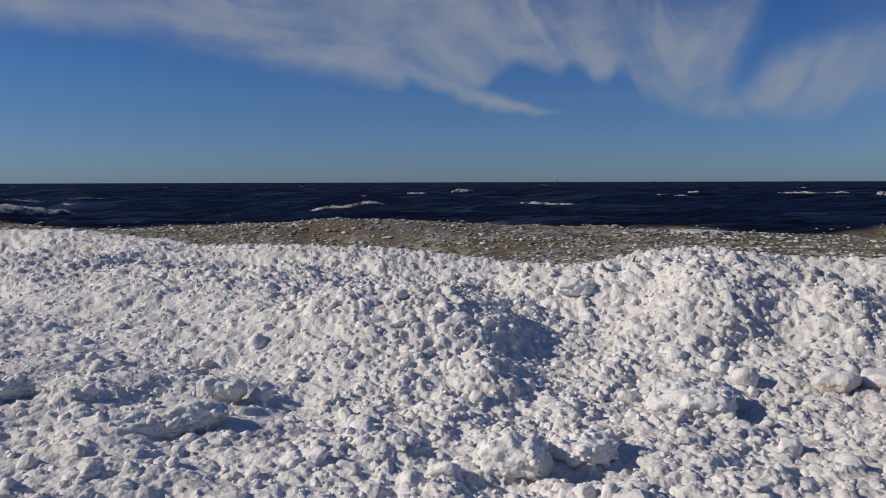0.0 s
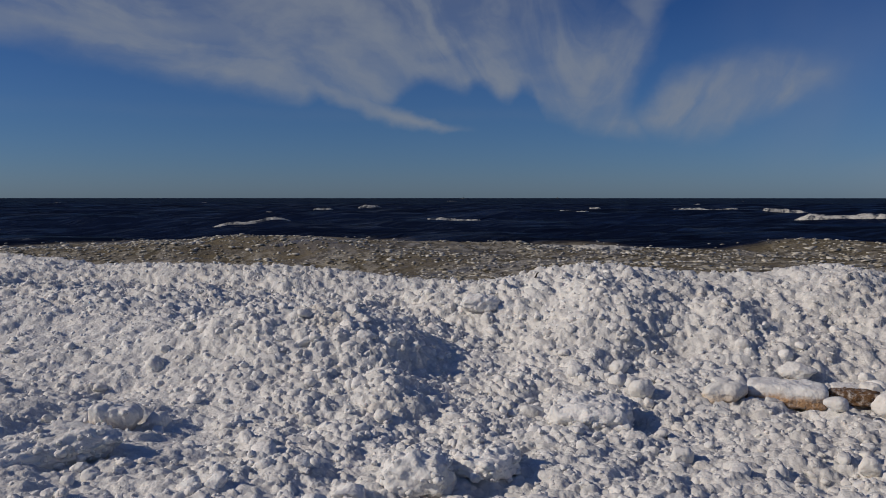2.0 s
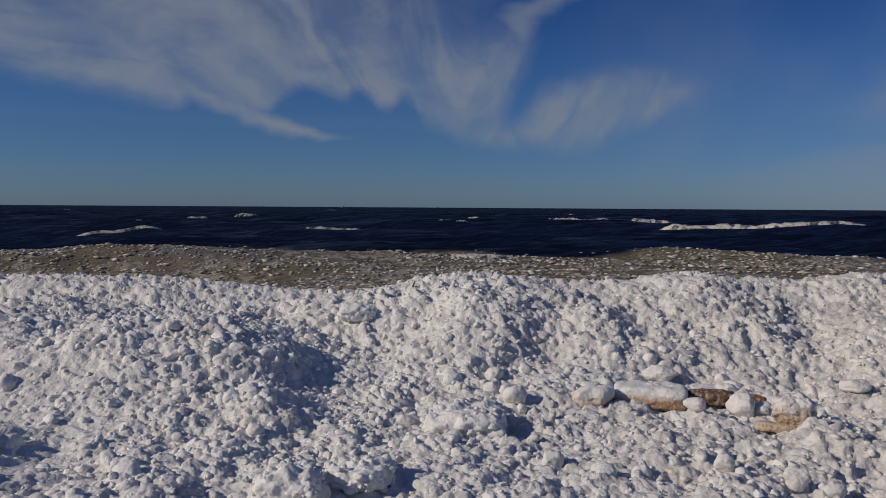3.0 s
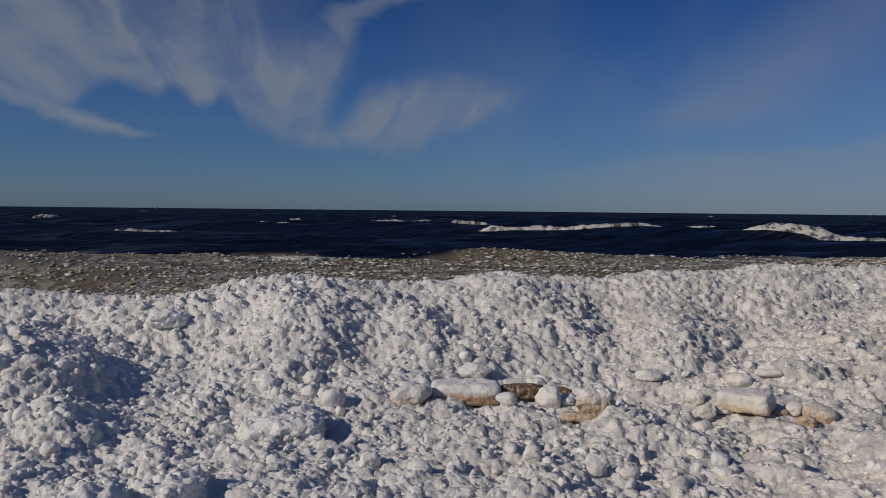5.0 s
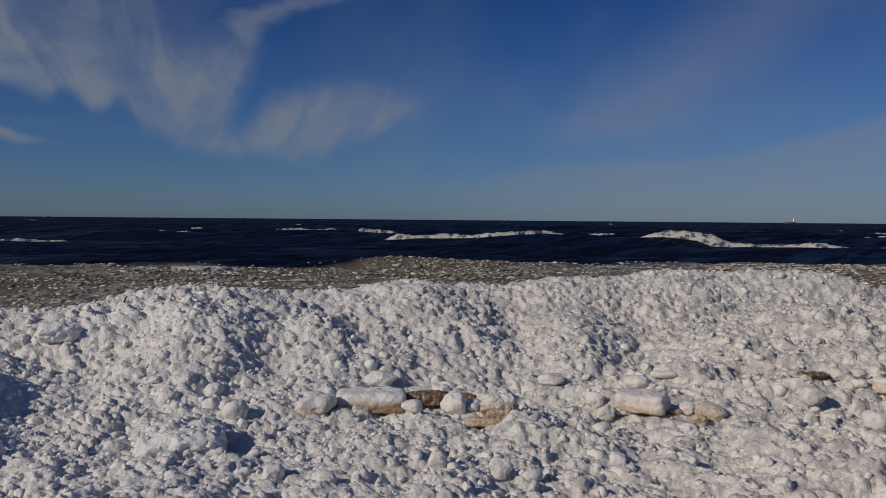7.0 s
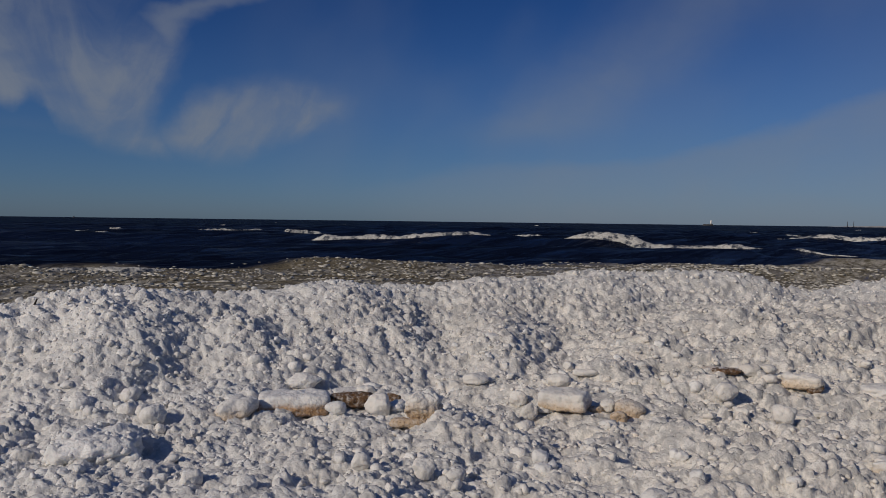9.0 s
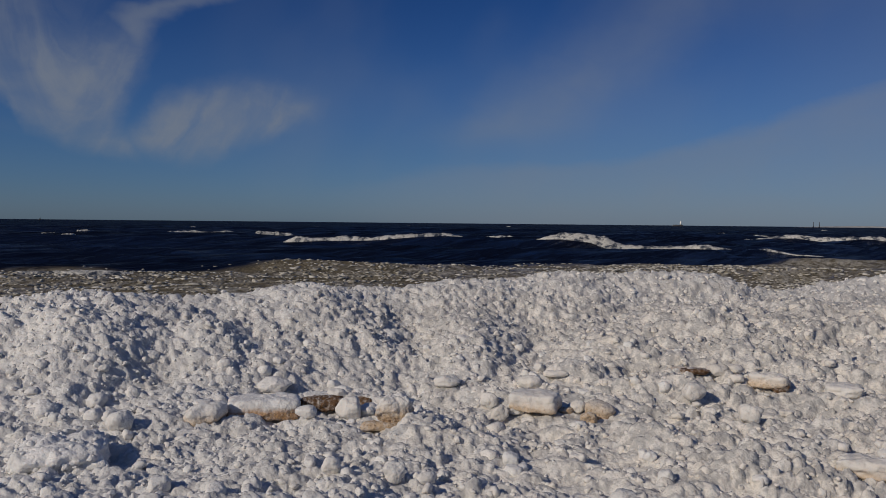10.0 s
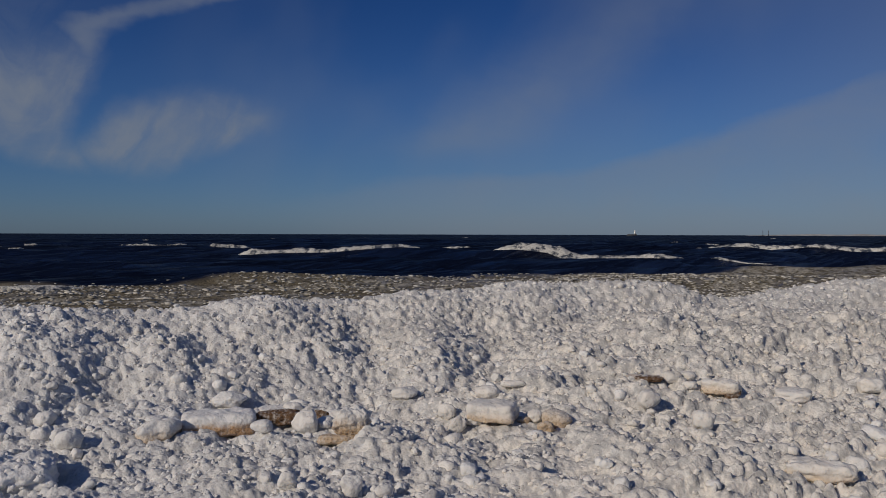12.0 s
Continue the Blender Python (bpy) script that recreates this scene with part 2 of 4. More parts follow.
def shape(x, y):
    """Height without the lumps."""
    s, q = x * SN + y * CS, x * CS - y * SN
    crest = np.interp(q, CREST_Q, CREST_Z) - 0.02
    foot = np.interp(q, (-8, -3.8, -1.2, 3, 6), (9.3, 9.2, 7.5, 7.5, 9.3)) + 0.5 * vnoise(q * 0.5, 0 * q, 3)
    line = 10.0 + 0.3 * vnoise(q * 0.7, 0 * q + 5, 4)
    up = np.clip((s - foot) / (line - foot), 0, 1)
    base = np.interp(q, (-8, -3.8, -1.2, 2.5, 6), (0.40, 0.38, 0.04, 0.04, 0.52)) * smooth(5.2, 8.2, s)
    z = base + (crest - base) * (0.25 * up + 0.75 * up ** 1.5 * (2.2 - 1.2 * up))
    over = np.maximum(0, s - line)
    z = z - np.where(over > 0, 0.9 * over * over / (over + 0.5), 0)
    z = np.maximum(z, -1.6 - 0.0 * s)
    flat = (1 - smooth(8.4, 9.8, s)) * (1 - 0.55 * smooth(2.2, 4.8, q) - 0.4 * smooth(-0.5, -2.5, q))
    z = z + flat * (0.10 * fbm(x * 0.8, y * 0.8, 11, 2) + 0.15 * vnoise(x * 1.9, y * 1.9, 17) + 0.09 * vnoise(x * 3.4, y * 3.4, 18) + 0.06 * vnoise(x * 5.7, y * 5.7, 20))
    z = z + 0.26 * vnoise(q * 1.15, s * 1.0 + 3, 19) * smooth(7.6, 8.6, s) * (1 - smooth(9.4, 9.95, s))
    for az, r, rx, ry, h in HUMPS:
        a = radians(az)
        dx, dy = x - r * math.sin(a), y - r * math.cos(a)
        u, v = dx * math.cos(a) - dy * math.sin(a), dx * math.sin(a) + dy * math.cos(a)
        z = z + h * np.exp(-(u / rx) ** 2 - (v / ry) ** 2)
    return z


def calm(x, y):
    """1 where wind and wash have smoothed the ice, 0 where it lies as rubble."""
    s, q = x * SN + y * CS, x * CS - y * SN
    edge = 0.9 * fbm(x * 0.7, y * 0.7, 31, 2)
    low = 1 - smooth(0.0, 1.2, s - np.interp(q, (2, 6), (6.5, 7.7)))
    return np.maximum(smooth(1.3, 4.6, q + edge), 0.6 * smooth(-5, -15, np.degrees(np.arctan2(x, y)) + 6 * edge)) * low


OFF, OFF_FLOW = 0.049, 0.110


def lumps(x, y):
    """How far the lumps stand out from the lie of the land."""
    wx = x + 0.06 * fbm(x * 5, y * 5, 41, 2) + 0.024 * fbm(x * 22, y * 22, 141, 2)
    wy = y + 0.06 * fbm(x * 5 + 7, y * 5, 43, 2) + 0.024 * fbm(x * 22 + 7, y * 22, 143, 2)
    m = calm(x, y)
    rough = (0.8 + 0.45 * (vnoise(x * 0.9, y * 0.9, 47) + 0.5) + 0.35 * smooth(7.2, 8.6, x * SN + y * CS)) * (1 - 0.3 * m * (x * CS - y * SN < 0))
    wq, ws = (wx * CS - wy * SN) * 0.74, wx * SN + wy * CS
    heap = np.maximum(domes(wq, ws, 0.150, 61, 0.3, 0.62, 0.55), 0.012 + domes(wq, ws, 0.105, 65, 0.35, 0.66, 0.85))
    heap = np.maximum(heap, 0.022 + domes(wq, ws, 0.070, 68, 0.35, 0.7))
    lump = 0.16 * domes(wq, ws, 0.36, 51, 0.25, 0.7, 0.6) + 1.0 * heap + 0.5 * domes(wx, wy, 0.042, 71, 0.4, 0.8) + 0.25 * domes(wx, wy, 0.025, 81, 0.4, 0.8)
    right = x * CS - y * SN > 0
    u, v = np.where(right, x * 0.70 - y * 0.714, x * 0.94 + y * 0.34), np.where(right, x * 0.714 + y * 0.70, -x * 0.34 + y * 0.94)
    ledge = 5.0 * fbm(u * 1.1, v * 2.6, 94, 4)
    flow = 0.18 * domes(u * 0.6, v, 0.45, 89, 0.3, 0.75, 0.8) + 0.4 * packed(u * 0.5 + 0.3 * (wy - y), v + wx - x, 0.21, 91)
    flow = flow + 0.045 * (np.floor(ledge) + smooth(0.8, 1.0, ledge - np.floor(ledge)))
    bits = np.maximum(domes(u * 0.6, v, 0.12, 95, 0.35, 0.7, 0.6), 0.015 + domes(u * 0.7, v, 0.075, 105, 0.35, 0.7, 0.9))
    flow = flow + 1.6 * bits + 0.05 * fbm(u * 1.8, v * 4, 97, 4) + 0.11 * (0.35 - np.abs(fbm(u * 1.1, v * 3.2, 98, 3))) + 0.45 * domes(wx, wy, 0.042, 99, 0.4, 0.8)
    return rough * (1 - 0.2 * smooth(9.2, 9.9, x * SN + y * CS)) * ((lump - OFF) * (1 - m) + (flow - OFF_FLOW) * m * np.where(right, 1.0, 0.6))


def height(x, y):
    return shape(x, y) + lumps(x, y)


def surface(x, y, share=1.0):
    """Places on the shore, with the lumps standing square to the slope."""
    e, z = 0.06, shape(x, y)
    gx, gy = (shape(x + e, y) - shape(x - e, y)) / (2 * e), (shape(x, y + e) - shape(x, y - e)) / (2 * e)
    k = share * lumps(x, y) / np.sqrt(1 + gx * gx + gy * gy)
    return np.stack([x - gx * k, y - gy * k, z + k], -1)


def sandiness(x, y):
    """How far the ice is tinged with sand."""
    s, q = x * SN + y * CS, x * CS - y * SN
    return smooth(-1.0, 4.5, q + 1.5 * fbm(x * 0.5, y * 0.5, 23, 3)) * (1 - 0.5 * smooth(8.8, 10, s))


def clearness(x, y):
    """How far the ice is clear, wet rubble and not white crust."""
    q = x * CS - y * SN + 0.8 * fbm(x * 0.6, y * 0.6, 27, 3)
    return 0.75 * smooth(-1.6, -0.3, q) * (1 - smooth(1.8, 3.6, q))


# ---- materials ----
def material(name):
    m = bpy.data.materials.new(name)
    m.use_nodes = True
    return m, Nodes(m.node_tree)


def finish(n, color, rough, normal=None, **more):
    ins = {"Base Color": color, "Roughness": rough, **more}
    if normal is not None:
        ins["Normal"] = normal
    bsdf = n.add("ShaderNodeBsdfPrincipled", 0, ins)
    out = n.tree.nodes.new("ShaderNodeOutputMaterial")
    n.tree.links.new(bsdf, out.inputs[0])


def ice_material(name, stain=None, low=0.0, high=0.1, tone=1.0, relief=1.0, wash=0.0):
    """Frozen spray and slush: white, grained, here and there sandy. stain: colour of sandy dirt, strongest under a height on the piece."""
    m, n = material(name)
    geo = n.add("ShaderNodeNewGeometry", "Position")
    isl = n.add("ShaderNodeNewGeometry", "Random Per Island")
    obj = n.add("ShaderNodeTexCoord", "Object")
    big = n.noise(geo, 0.55, 3.0, 0.55)
    mid = n.noise(geo, 5.0, 5.0, 0.6)
    fine = n.noise(geo, 48.0, 5.0, 0.65)
    grit = n.noise(geo, 160.0, 3.0, 0.7)
    white = n.mix(n.range(mid, 0.3, 0.7), (0.66 * tone, 0.655 * tone, 0.635 * tone), (0.78 * tone, 0.77 * tone, 0.745 * tone))
    grey = n.mix(n.range(n.math("ADD", n.math("MULTIPLY", big, 0.6), n.math("MULTIPLY", mid, 0.4)), 0.5, 0.68), white, (0.57, 0.555, 0.525))
    col = n.mix(n.math("MULTIPLY", n.range(isl, 0.55, 1.0), 0.25), grey, (0.60, 0.585, 0.55))
    clear = n.add("ShaderNodeAttribute", "Fac", attribute_name="clear")
    col = n.mix(n.math("MULTIPLY", clear, n.range(mid, 0.25, 0.7, 0.9, 0.3)), col, (0.57, 0.57, 0.565))
    tan = n.add("ShaderNodeAttribute", "Fac", attribute_name="sandy")
    col = n.mix(n.math("MULTIPLY", tan, n.range(mid, 0.3, 0.65, 0.35, 0.9)), col, (0.68, 0.64, 0.575))
    wet = n.math("MULTIPLY", n.range(n.noise(n.add("ShaderNodeMapping", 0, {"Vector": geo, "Rotation": (0, 0, 0.35), "Scale": (0.5, 1.3, 1.0)}), 2.1, 7.0, 0.66), 0.52, 0.70), n.range(tan, 0.0, 1.0, 0.35, 0.75))
    col = n.mix(wet, col, (0.44, 0.42, 0.385))
    sand = n.math("MULTIPLY", n.range(n.noise(geo, 1.3, 6.0, 0.62), 0.60, 0.74), 0.4)
    col = n.mix(sand, col, (0.66, 0.59, 0.47))
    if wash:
        # grey streaks laid by noise over the sheet, stronger where it is sandy
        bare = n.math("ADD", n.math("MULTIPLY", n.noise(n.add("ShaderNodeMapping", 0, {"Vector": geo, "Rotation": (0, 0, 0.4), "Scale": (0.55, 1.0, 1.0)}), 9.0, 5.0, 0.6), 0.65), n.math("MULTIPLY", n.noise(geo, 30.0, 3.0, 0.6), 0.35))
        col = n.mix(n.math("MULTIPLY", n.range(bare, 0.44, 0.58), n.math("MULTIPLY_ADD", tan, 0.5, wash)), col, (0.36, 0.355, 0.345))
    if stain:
        sep = n.tree.nodes.new("ShaderNodeSeparateXYZ")
        n.tree.links.new(obj, sep.inputs[0])
        level = n.math("ADD", sep.outputs[2], n.math("MULTIPLY", n.math("SUBTRACT", n.noise(obj, 7.0, 6.0, 0.7), 0.5), 0.13))
        dirt = n.range(level, high, low)
        dirt = n.math("MULTIPLY", dirt, n.range(n.noise(obj, 26.0, 4.0, 0.7), 0.3, 0.55, 0.45, 1.0))
        col = n.mix(dirt, col, stain)
        speck = n.math("MULTIPLY", dirt, n.range(n.noise(obj, 70.0, 2.0, 0.6), 0.55, 0.66))
        col = n.mix(n.math("MULTIPLY", speck, 0.6), col, (0.10, 0.06, 0.03))
    crumb = n.add("ShaderNodeTexVoronoi", 0, {"Vector": geo, "Scale": 34.0, "Smoothness": 0.35}, feature="SMOOTH_F1")
    crumb2 = n.add("ShaderNodeTexVoronoi", 0, {"Vector": geo, "Scale": 75.0, "Smoothness": 0.3}, feature="SMOOTH_F1")
    b = n.bump(mid, 0.35 * relief, 0.03)
    b = n.bump(n.math("SUBTRACT", 1.0, crumb), 0.45 * relief, 0.018, b)
    b = n.bump(n.math("SUBTRACT", 1.0, crumb2), 0.35 * relief, 0.008, b)
    b = n.bump(fine, 0.3 * relief, 0.008, b)
    b = n.bump(grit, 0.2 * relief, 0.002, b)
    finish(n, col, n.range(fine, 0.3, 0.7, 0.5, 0.8), b, **{"Specular IOR Level": 0.22, "Subsurface Weight": 0.25, "Subsurface Radius": (0.8, 0.92, 1.0), "Subsurface Scale": 0.02})
    return m


ICE = ice_material("shore_ice", tone=1.02, relief=0.75)
ICE_SHEET = ice_material("grey_streaked_ice", tone=0.97, relief=0.75, wash=0.3)
ICE_BLOCK = ice_material("block_ice", relief=0.7)
ICE_TAN = ice_material("sandy_ice", (0.48, 0.36, 0.24), 0.05, 0.20, relief=0.9)
ICE_EDGE = ice_material("sand_edged_ice", (0.46, 0.29, 0.16), 0.085, 0.145, relief=0.7)
ICE_FAINT = ice_material("faintly_stained_ice", (0.60, 0.47, 0.33), 0.02, 0.13, relief=0.6)
ICE_BROWN = ice_material("brown_ice", (0.12, 0.065, 0.03), 0.12, 0.24)


def water_material():
    m, n = material("sea_water")
    geo = n.add("ShaderNodeNewGeometry", "Position")
    slush = n.add("ShaderNodeAttribute", "Fac", attribute_name="slush")
    foam = n.add("ShaderNodeAttribute", "Fac", attribute_name="foam")
    flat = n.add("ShaderNodeVectorMath", 0, {0: geo, 1: (1.0, 1.0, 0.2)}, operation="MULTIPLY")
    spin = n.add("ShaderNodeMapping", 0, {"Vector": flat, "Rotation": (0, 0, SHORE), "Scale": (0.22, 1.0, 1.0)})
    chop = n.noise(spin, 0.28, 7.0, 0.6, 0.5)
    ripple = n.noise(spin, 2.2, 5.0, 0.62, 0.3)
    far = n.noise(spin, 0.05, 5.0, 0.6)
    streak = n.noise(n.add("ShaderNodeMapping", 0, {"Vector": spin, "Scale": (0.6, 1.0, 1.0)}), 0.55, 8.0, 0.68, 0.4)
    deep = n.mix(n.range(far, 0.35, 0.65), (0.0035, 0.0055, 0.014), (0.0055, 0.0105, 0.030))
    # brown broken ice and stirred sand near the shore
    mush = n.noise(geo, 2.6, 6.0, 0.68)
    patch = n.noise(geo, 0.35, 4.0, 0.6)
    brown = n.mix(n.range(mush, 0.40, 0.60), (0.11, 0.095, 0.065), (0.36, 0.335, 0.28))
    brown = n.mix(n.range(patch, 0.42, 0.62), brown, (0.16, 0.135, 0.09))
    edge = n.range(n.math("ADD", slush, n.math("MULTIPLY", n.math("SUBTRACT", n.noise(spin, 0.5, 6.0, 0.65), 0.5), 0.55)), 0.40, 0.62)
    col = n.mix(edge, deep, brown)
    lace = n.range(n.math("ADD", foam, n.math("MULTIPLY", n.math("SUBTRACT", n.noise(spin, 2.2, 6.0, 0.7, 0.6), 0.5), 0.8)), 0.55, 0.75)
    col = n.mix(lace, col, (0.72, 0.72, 0.70))
    cover = n.math("MAXIMUM", edge, lace)
    b = n.bump(chop, 1.0, 1.5)
    b = n.bump(ripple, 0.9, 0.12, b)
    b = n.bump(n.math("MULTIPLY", mush, edge), 0.9, 0.12, b)
    rough = n.add("ShaderNodeBsdfDiffuse", 0, {"Color": col, "Normal": b})
    gloss = n.add("ShaderNodeBsdfGlossy", 0, {"Color": (0.92, 0.96, 1.0, 1.0), "Roughness": 0.12, "Normal": b})
    both = n.add("ShaderNodeMixShader", 0, {0: n.math("MULTIPLY", n.add("ShaderNodeFresnel", 0, {"IOR": 1.33, "Normal": b}), n.math("MULTIPLY", n.range(cover, 0.0, 1.0, 0.075, 0.10, "LINEAR"), n.math("ADD", n.range(streak, 0.46, 0.66, 0.15, 2.4), n.range(ripple, 0.5, 0.68, 0.0, 1.5)))), 1: rough, 2: gloss})
    out = n.tree.nodes.new("ShaderNodeOutputMaterial")
    n.tree.links.new(both, out.inputs[0])
    return m


def plain(name, color, rough, spread=0.1, scale=30.0, strength=0.3, distance=0.01, spec=0.4):
    m, n = material(name)
    p = n.add("ShaderNodeTexCoord", "Object")
    g = n.noise(p, scale, 5.0, 0.62)
    dark = tuple(c * (1 - 2.2 * spread) for c in color)
    light = tuple(min(1, c * (1 + spread)) for c in color)
    finish(n, n.mix(n.range(g, 0.3, 0.7), dark, light), rough, n.bump(g, strength, distance), **{"Specular IOR Level": spec})
    return m


WATER = water_material()


def foam_material():
    m, n = material("sea_foam")
    geo = n.add("ShaderNodeNewGeometry", "Position")
    g = n.noise(geo, 1.4, 6.0, 0.68)
    h = n.noise(geo, 5.0, 4.0, 0.6)
    col = n.mix(n.range(h, 0.3, 0.7), (0.42, 0.405, 0.36), (0.62, 0.605, 0.56))
    col = n.mix(n.range(g, 0.53, 0.41), col, (0.03, 0.04, 0.06))
    finish(n, col, 0.65, n.bump(n.math("ADD", g, n.math("MULTIPLY", h, 0.3)), 0.9, 0.25), **{"Specular IOR Level": 0.3})
    return m


FOAM = foam_material()


def slush_material():
    m, n = material("slush_ice")
    geo = n.add("ShaderNodeNewGeometry", "Position")
    isl = n.add("ShaderNodeNewGeometry", "Random Per Island")
    g = n.noise(geo, 9.0, 4.0, 0.6)
    col = n.mix(n.range(isl, 0.0, 1.0), (0.24, 0.22, 0.175), (0.60, 0.58, 0.52))
    col = n.mix(n.range(g, 0.35, 0.7, 0.0, 0.5), col, (0.30, 0.26, 0.19))
    finish(n, col, 0.45, n.bump(g, 0.5, 0.03), **{"Specular IOR Level": 0.4})
    return m


SLUSH = slush_material()
TWIG = plain("wet_twig", (0.035, 0.028, 0.02), 0.7)
DARK_STONE = plain("dark_far_stone", (0.05, 0.05, 0.055), 0.8, 0.2, 0.4)
WHITE_PAINT = plain("white_far_paint", (0.8, 0.8, 0.78), 0.5, 0.05, 0.5)
PALE_SHORE = plain("pale_far_shore", (0.42, 0.40, 0.36), 0.9, 0.15, 0.05)
DARK_SAIL = plain("dark_far_hull", (0.06, 0.065, 0.08), 0.7, 0.1, 0.5)


# ---- mesh helpers ----
def mesh_of(name, verts, faces, mat, flat=False):
    """One mesh from numpy arrays of corners and of triangles or quads."""
    me = bpy.data.meshes.new(name)
    verts, faces = np.asarray(verts, np.float32), np.asarray(faces, np.int32)
    k = faces.shape[1]
    me.vertices.add(len(verts))
    me.vertices.foreach_set("co", verts.ravel())
    me.loops.add(faces.size)
    me.loops.foreach_set("vertex_index", faces.ravel())
    me.polygons.add(len(faces))
    me.polygons.foreach_set("loop_start", np.arange(0, faces.size, k, dtype=np.int32))
    me.polygons.foreach_set("use_smooth", np.full(len(faces), not flat))
    me.update(calc_edges=True)
    me.validate()
    me.materials.append(mat)
    return me


def tinge(me, values, clear=None):
    if clear is not None:
        me.attributes.new("clear", "FLOAT", "POINT").data.foreach_set("value", clear.ravel().astype(np.float32))
    me.attributes.new("sandy", "FLOAT", "POINT").data.foreach_set("value", values.ravel().astype(np.float32))


def grid_faces(rows, cols, ring=False):
    i, j = np.meshgrid(np.arange(rows - 1), np.arange(cols if ring else cols - 1), indexing="ij")
    a, b = i * cols + j, i * cols + (j + 1) % cols
    return np.stack([a, b, b + cols, a + cols], -1).reshape(-1, 4)


def part(name, bm, mat, parent, label=""):
    me = bpy.data.meshes.new(name)
    for f in bm.faces:
        f.smooth = True
    bm.to_mesh(me)
    bm.free()
    me.materials.append(mat)
    ob = new(name, me)
    ob.parent = parent
    return tagged(ob, label)


def ico(level):
    bm = bmesh.new()
    bmesh.ops.create_icosphere(bm, subdivisions=level, radius=1.0)
    v = np.array([p.co for p in bm.verts])
    f = np.array([[p.index for p in q.verts] for q in bm.faces])
    bm.free()
    return v, f


def lumpy(level, seed, box=0.45, rough=0.22, keep=0.55):
    """A worn ice lump of radius about 1: between a ball and a block, dented."""
    v, f = ico(level)
    rng = np.random.RandomState(seed)
    cube = v / np.abs(v).max(1, keepdims=True)
    p = v * (1 - box) + cube * 0.8 * box
    for k in range(5):
        d = rng.normal(size=3)
        d /= np.linalg.norm(d)
        cut = rng.uniform(keep, keep + 0.3)
        over = np.maximum(0, p @ d - cut)
        p = p - 0.8 * over[:, None] * d
    off = rng.uniform(-50, 50, 3)
    bulge = np.array([noise.noise(Vector(a * 1.7 + off)) + 0.45 * noise.noise(Vector(a * 4.1 + off)) for a in v])
    return p * (1 + rough * bulge[:, None]), f


def popcorn(level, seed, knobs=6):
    """A knobbly lump of frozen slush: a dented ball with smaller ones grown onto it."""
    rng = np.random.RandomState(seed)
    vs, fs, at = [], [], 0
    for k in range(knobs + 1):
        v, f = ico(level if k == 0 else max(1, level - 1))
        off = rng.uniform(-50, 50, 3)
        bulge = np.array([abs(noise.noise(Vector(a * 1.6 + off))) + 0.4 * noise.noise(Vector(a * 3.3 + off)) for a in v])
        v = v * (0.88 + 0.5 * bulge[:, None])
        if k == 0:
            v = v * rng.uniform(0.65, 0.95, 3)
        else:
            d = rng.normal(size=3)
            d[2] = abs(d[2]) * 0.8
            d /= np.linalg.norm(d)
            v = v * rng.uniform(0.26, 0.52) * rng.uniform(0.8, 1.15, 3) + d * rng.uniform(0.5, 0.78)
        vs.append(v)
        fs.append(f + at)
        at += len(v)
    return np.concatenate(vs), np.concatenate(fs)


def strew(name, places, sizes, kinds, mat, seed, squash=(0.55, 0.95), tilt=0.5):
    """Many lumps as one mesh. kinds: a list of (verts, faces) to pick from."""
    rng = np.random.RandomState(seed)
    vs, fs, at = [], [], 0
    pick = rng.randint(0, len(kinds), len(places))
    for i, (p, s) in enumerate(zip(places, sizes)):
        v, f = kinds[pick[i]]
        e = Euler((rng.uniform(-tilt, tilt), rng.uniform(-tilt, tilt), rng.uniform(0, 6.28))).to_matrix()
        scale = np.array((rng.uniform(0.85, 1.3), rng.uniform(0.7, 1.0), rng.uniform(*squash))) * s
        vs.append((v * scale) @ np.array(e).T + p)
        fs.append(f + at)
        at += len(v)
    return new(name, mesh_of(name, np.concatenate(vs), np.concatenate(fs), mat))


# ---- ground: one sheet of shore ice, fine in front, coarse all round ----
def build_ground():
    az = np.radians(np.concatenate([np.arange(-180, -36, 1.8), np.linspace(-35, 79, 920), np.arange(80.8, 179, 1.8)]))
    r = np.concatenate([[0.002, 0.05], np.geomspace(0.15, 3.4, 24, endpoint=False), np.geomspace(3.4, 16.5, 480), np.geomspace(17.5, 4500, 40)])
    R, A = np.meshgrid(r, az, indexing="ij")
    x, y = R * np.sin(A), R * np.cos(A)
    s, q = x * SN + y * CS, x * CS - y * SN
    front = smooth(3.0, 3.6, R) * (1 - smooth(16, 17, R)) * smooth(-36, -34, np.degrees(A)) * (1 - smooth(78, 80, np.degrees(A)))
    fine = surface(x, y, front)
    sandy = sandiness(x, y)
    x, y, z = fine[..., 0], fine[..., 1], fine[..., 2]
    z = np.where((s < 0) & (R > 12), z + 0.8 * smooth(12, 60, R) * smooth(0, 30, -s), z)
    v = np.stack([x, y, z], -1).reshape(-1, 3)
    f = grid_faces(len(r), len(az), ring=True)[:, ::-1]
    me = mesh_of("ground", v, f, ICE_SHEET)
    tinge(me, sandy, clearness(R * np.sin(A), R * np.cos(A)))
    ob = new("ground", me)
    return tagged(ob, "white frozen shore of lumpy, sun-lit sea ice piled in a low ridge", "ice shore", kind="structure")


build_ground()


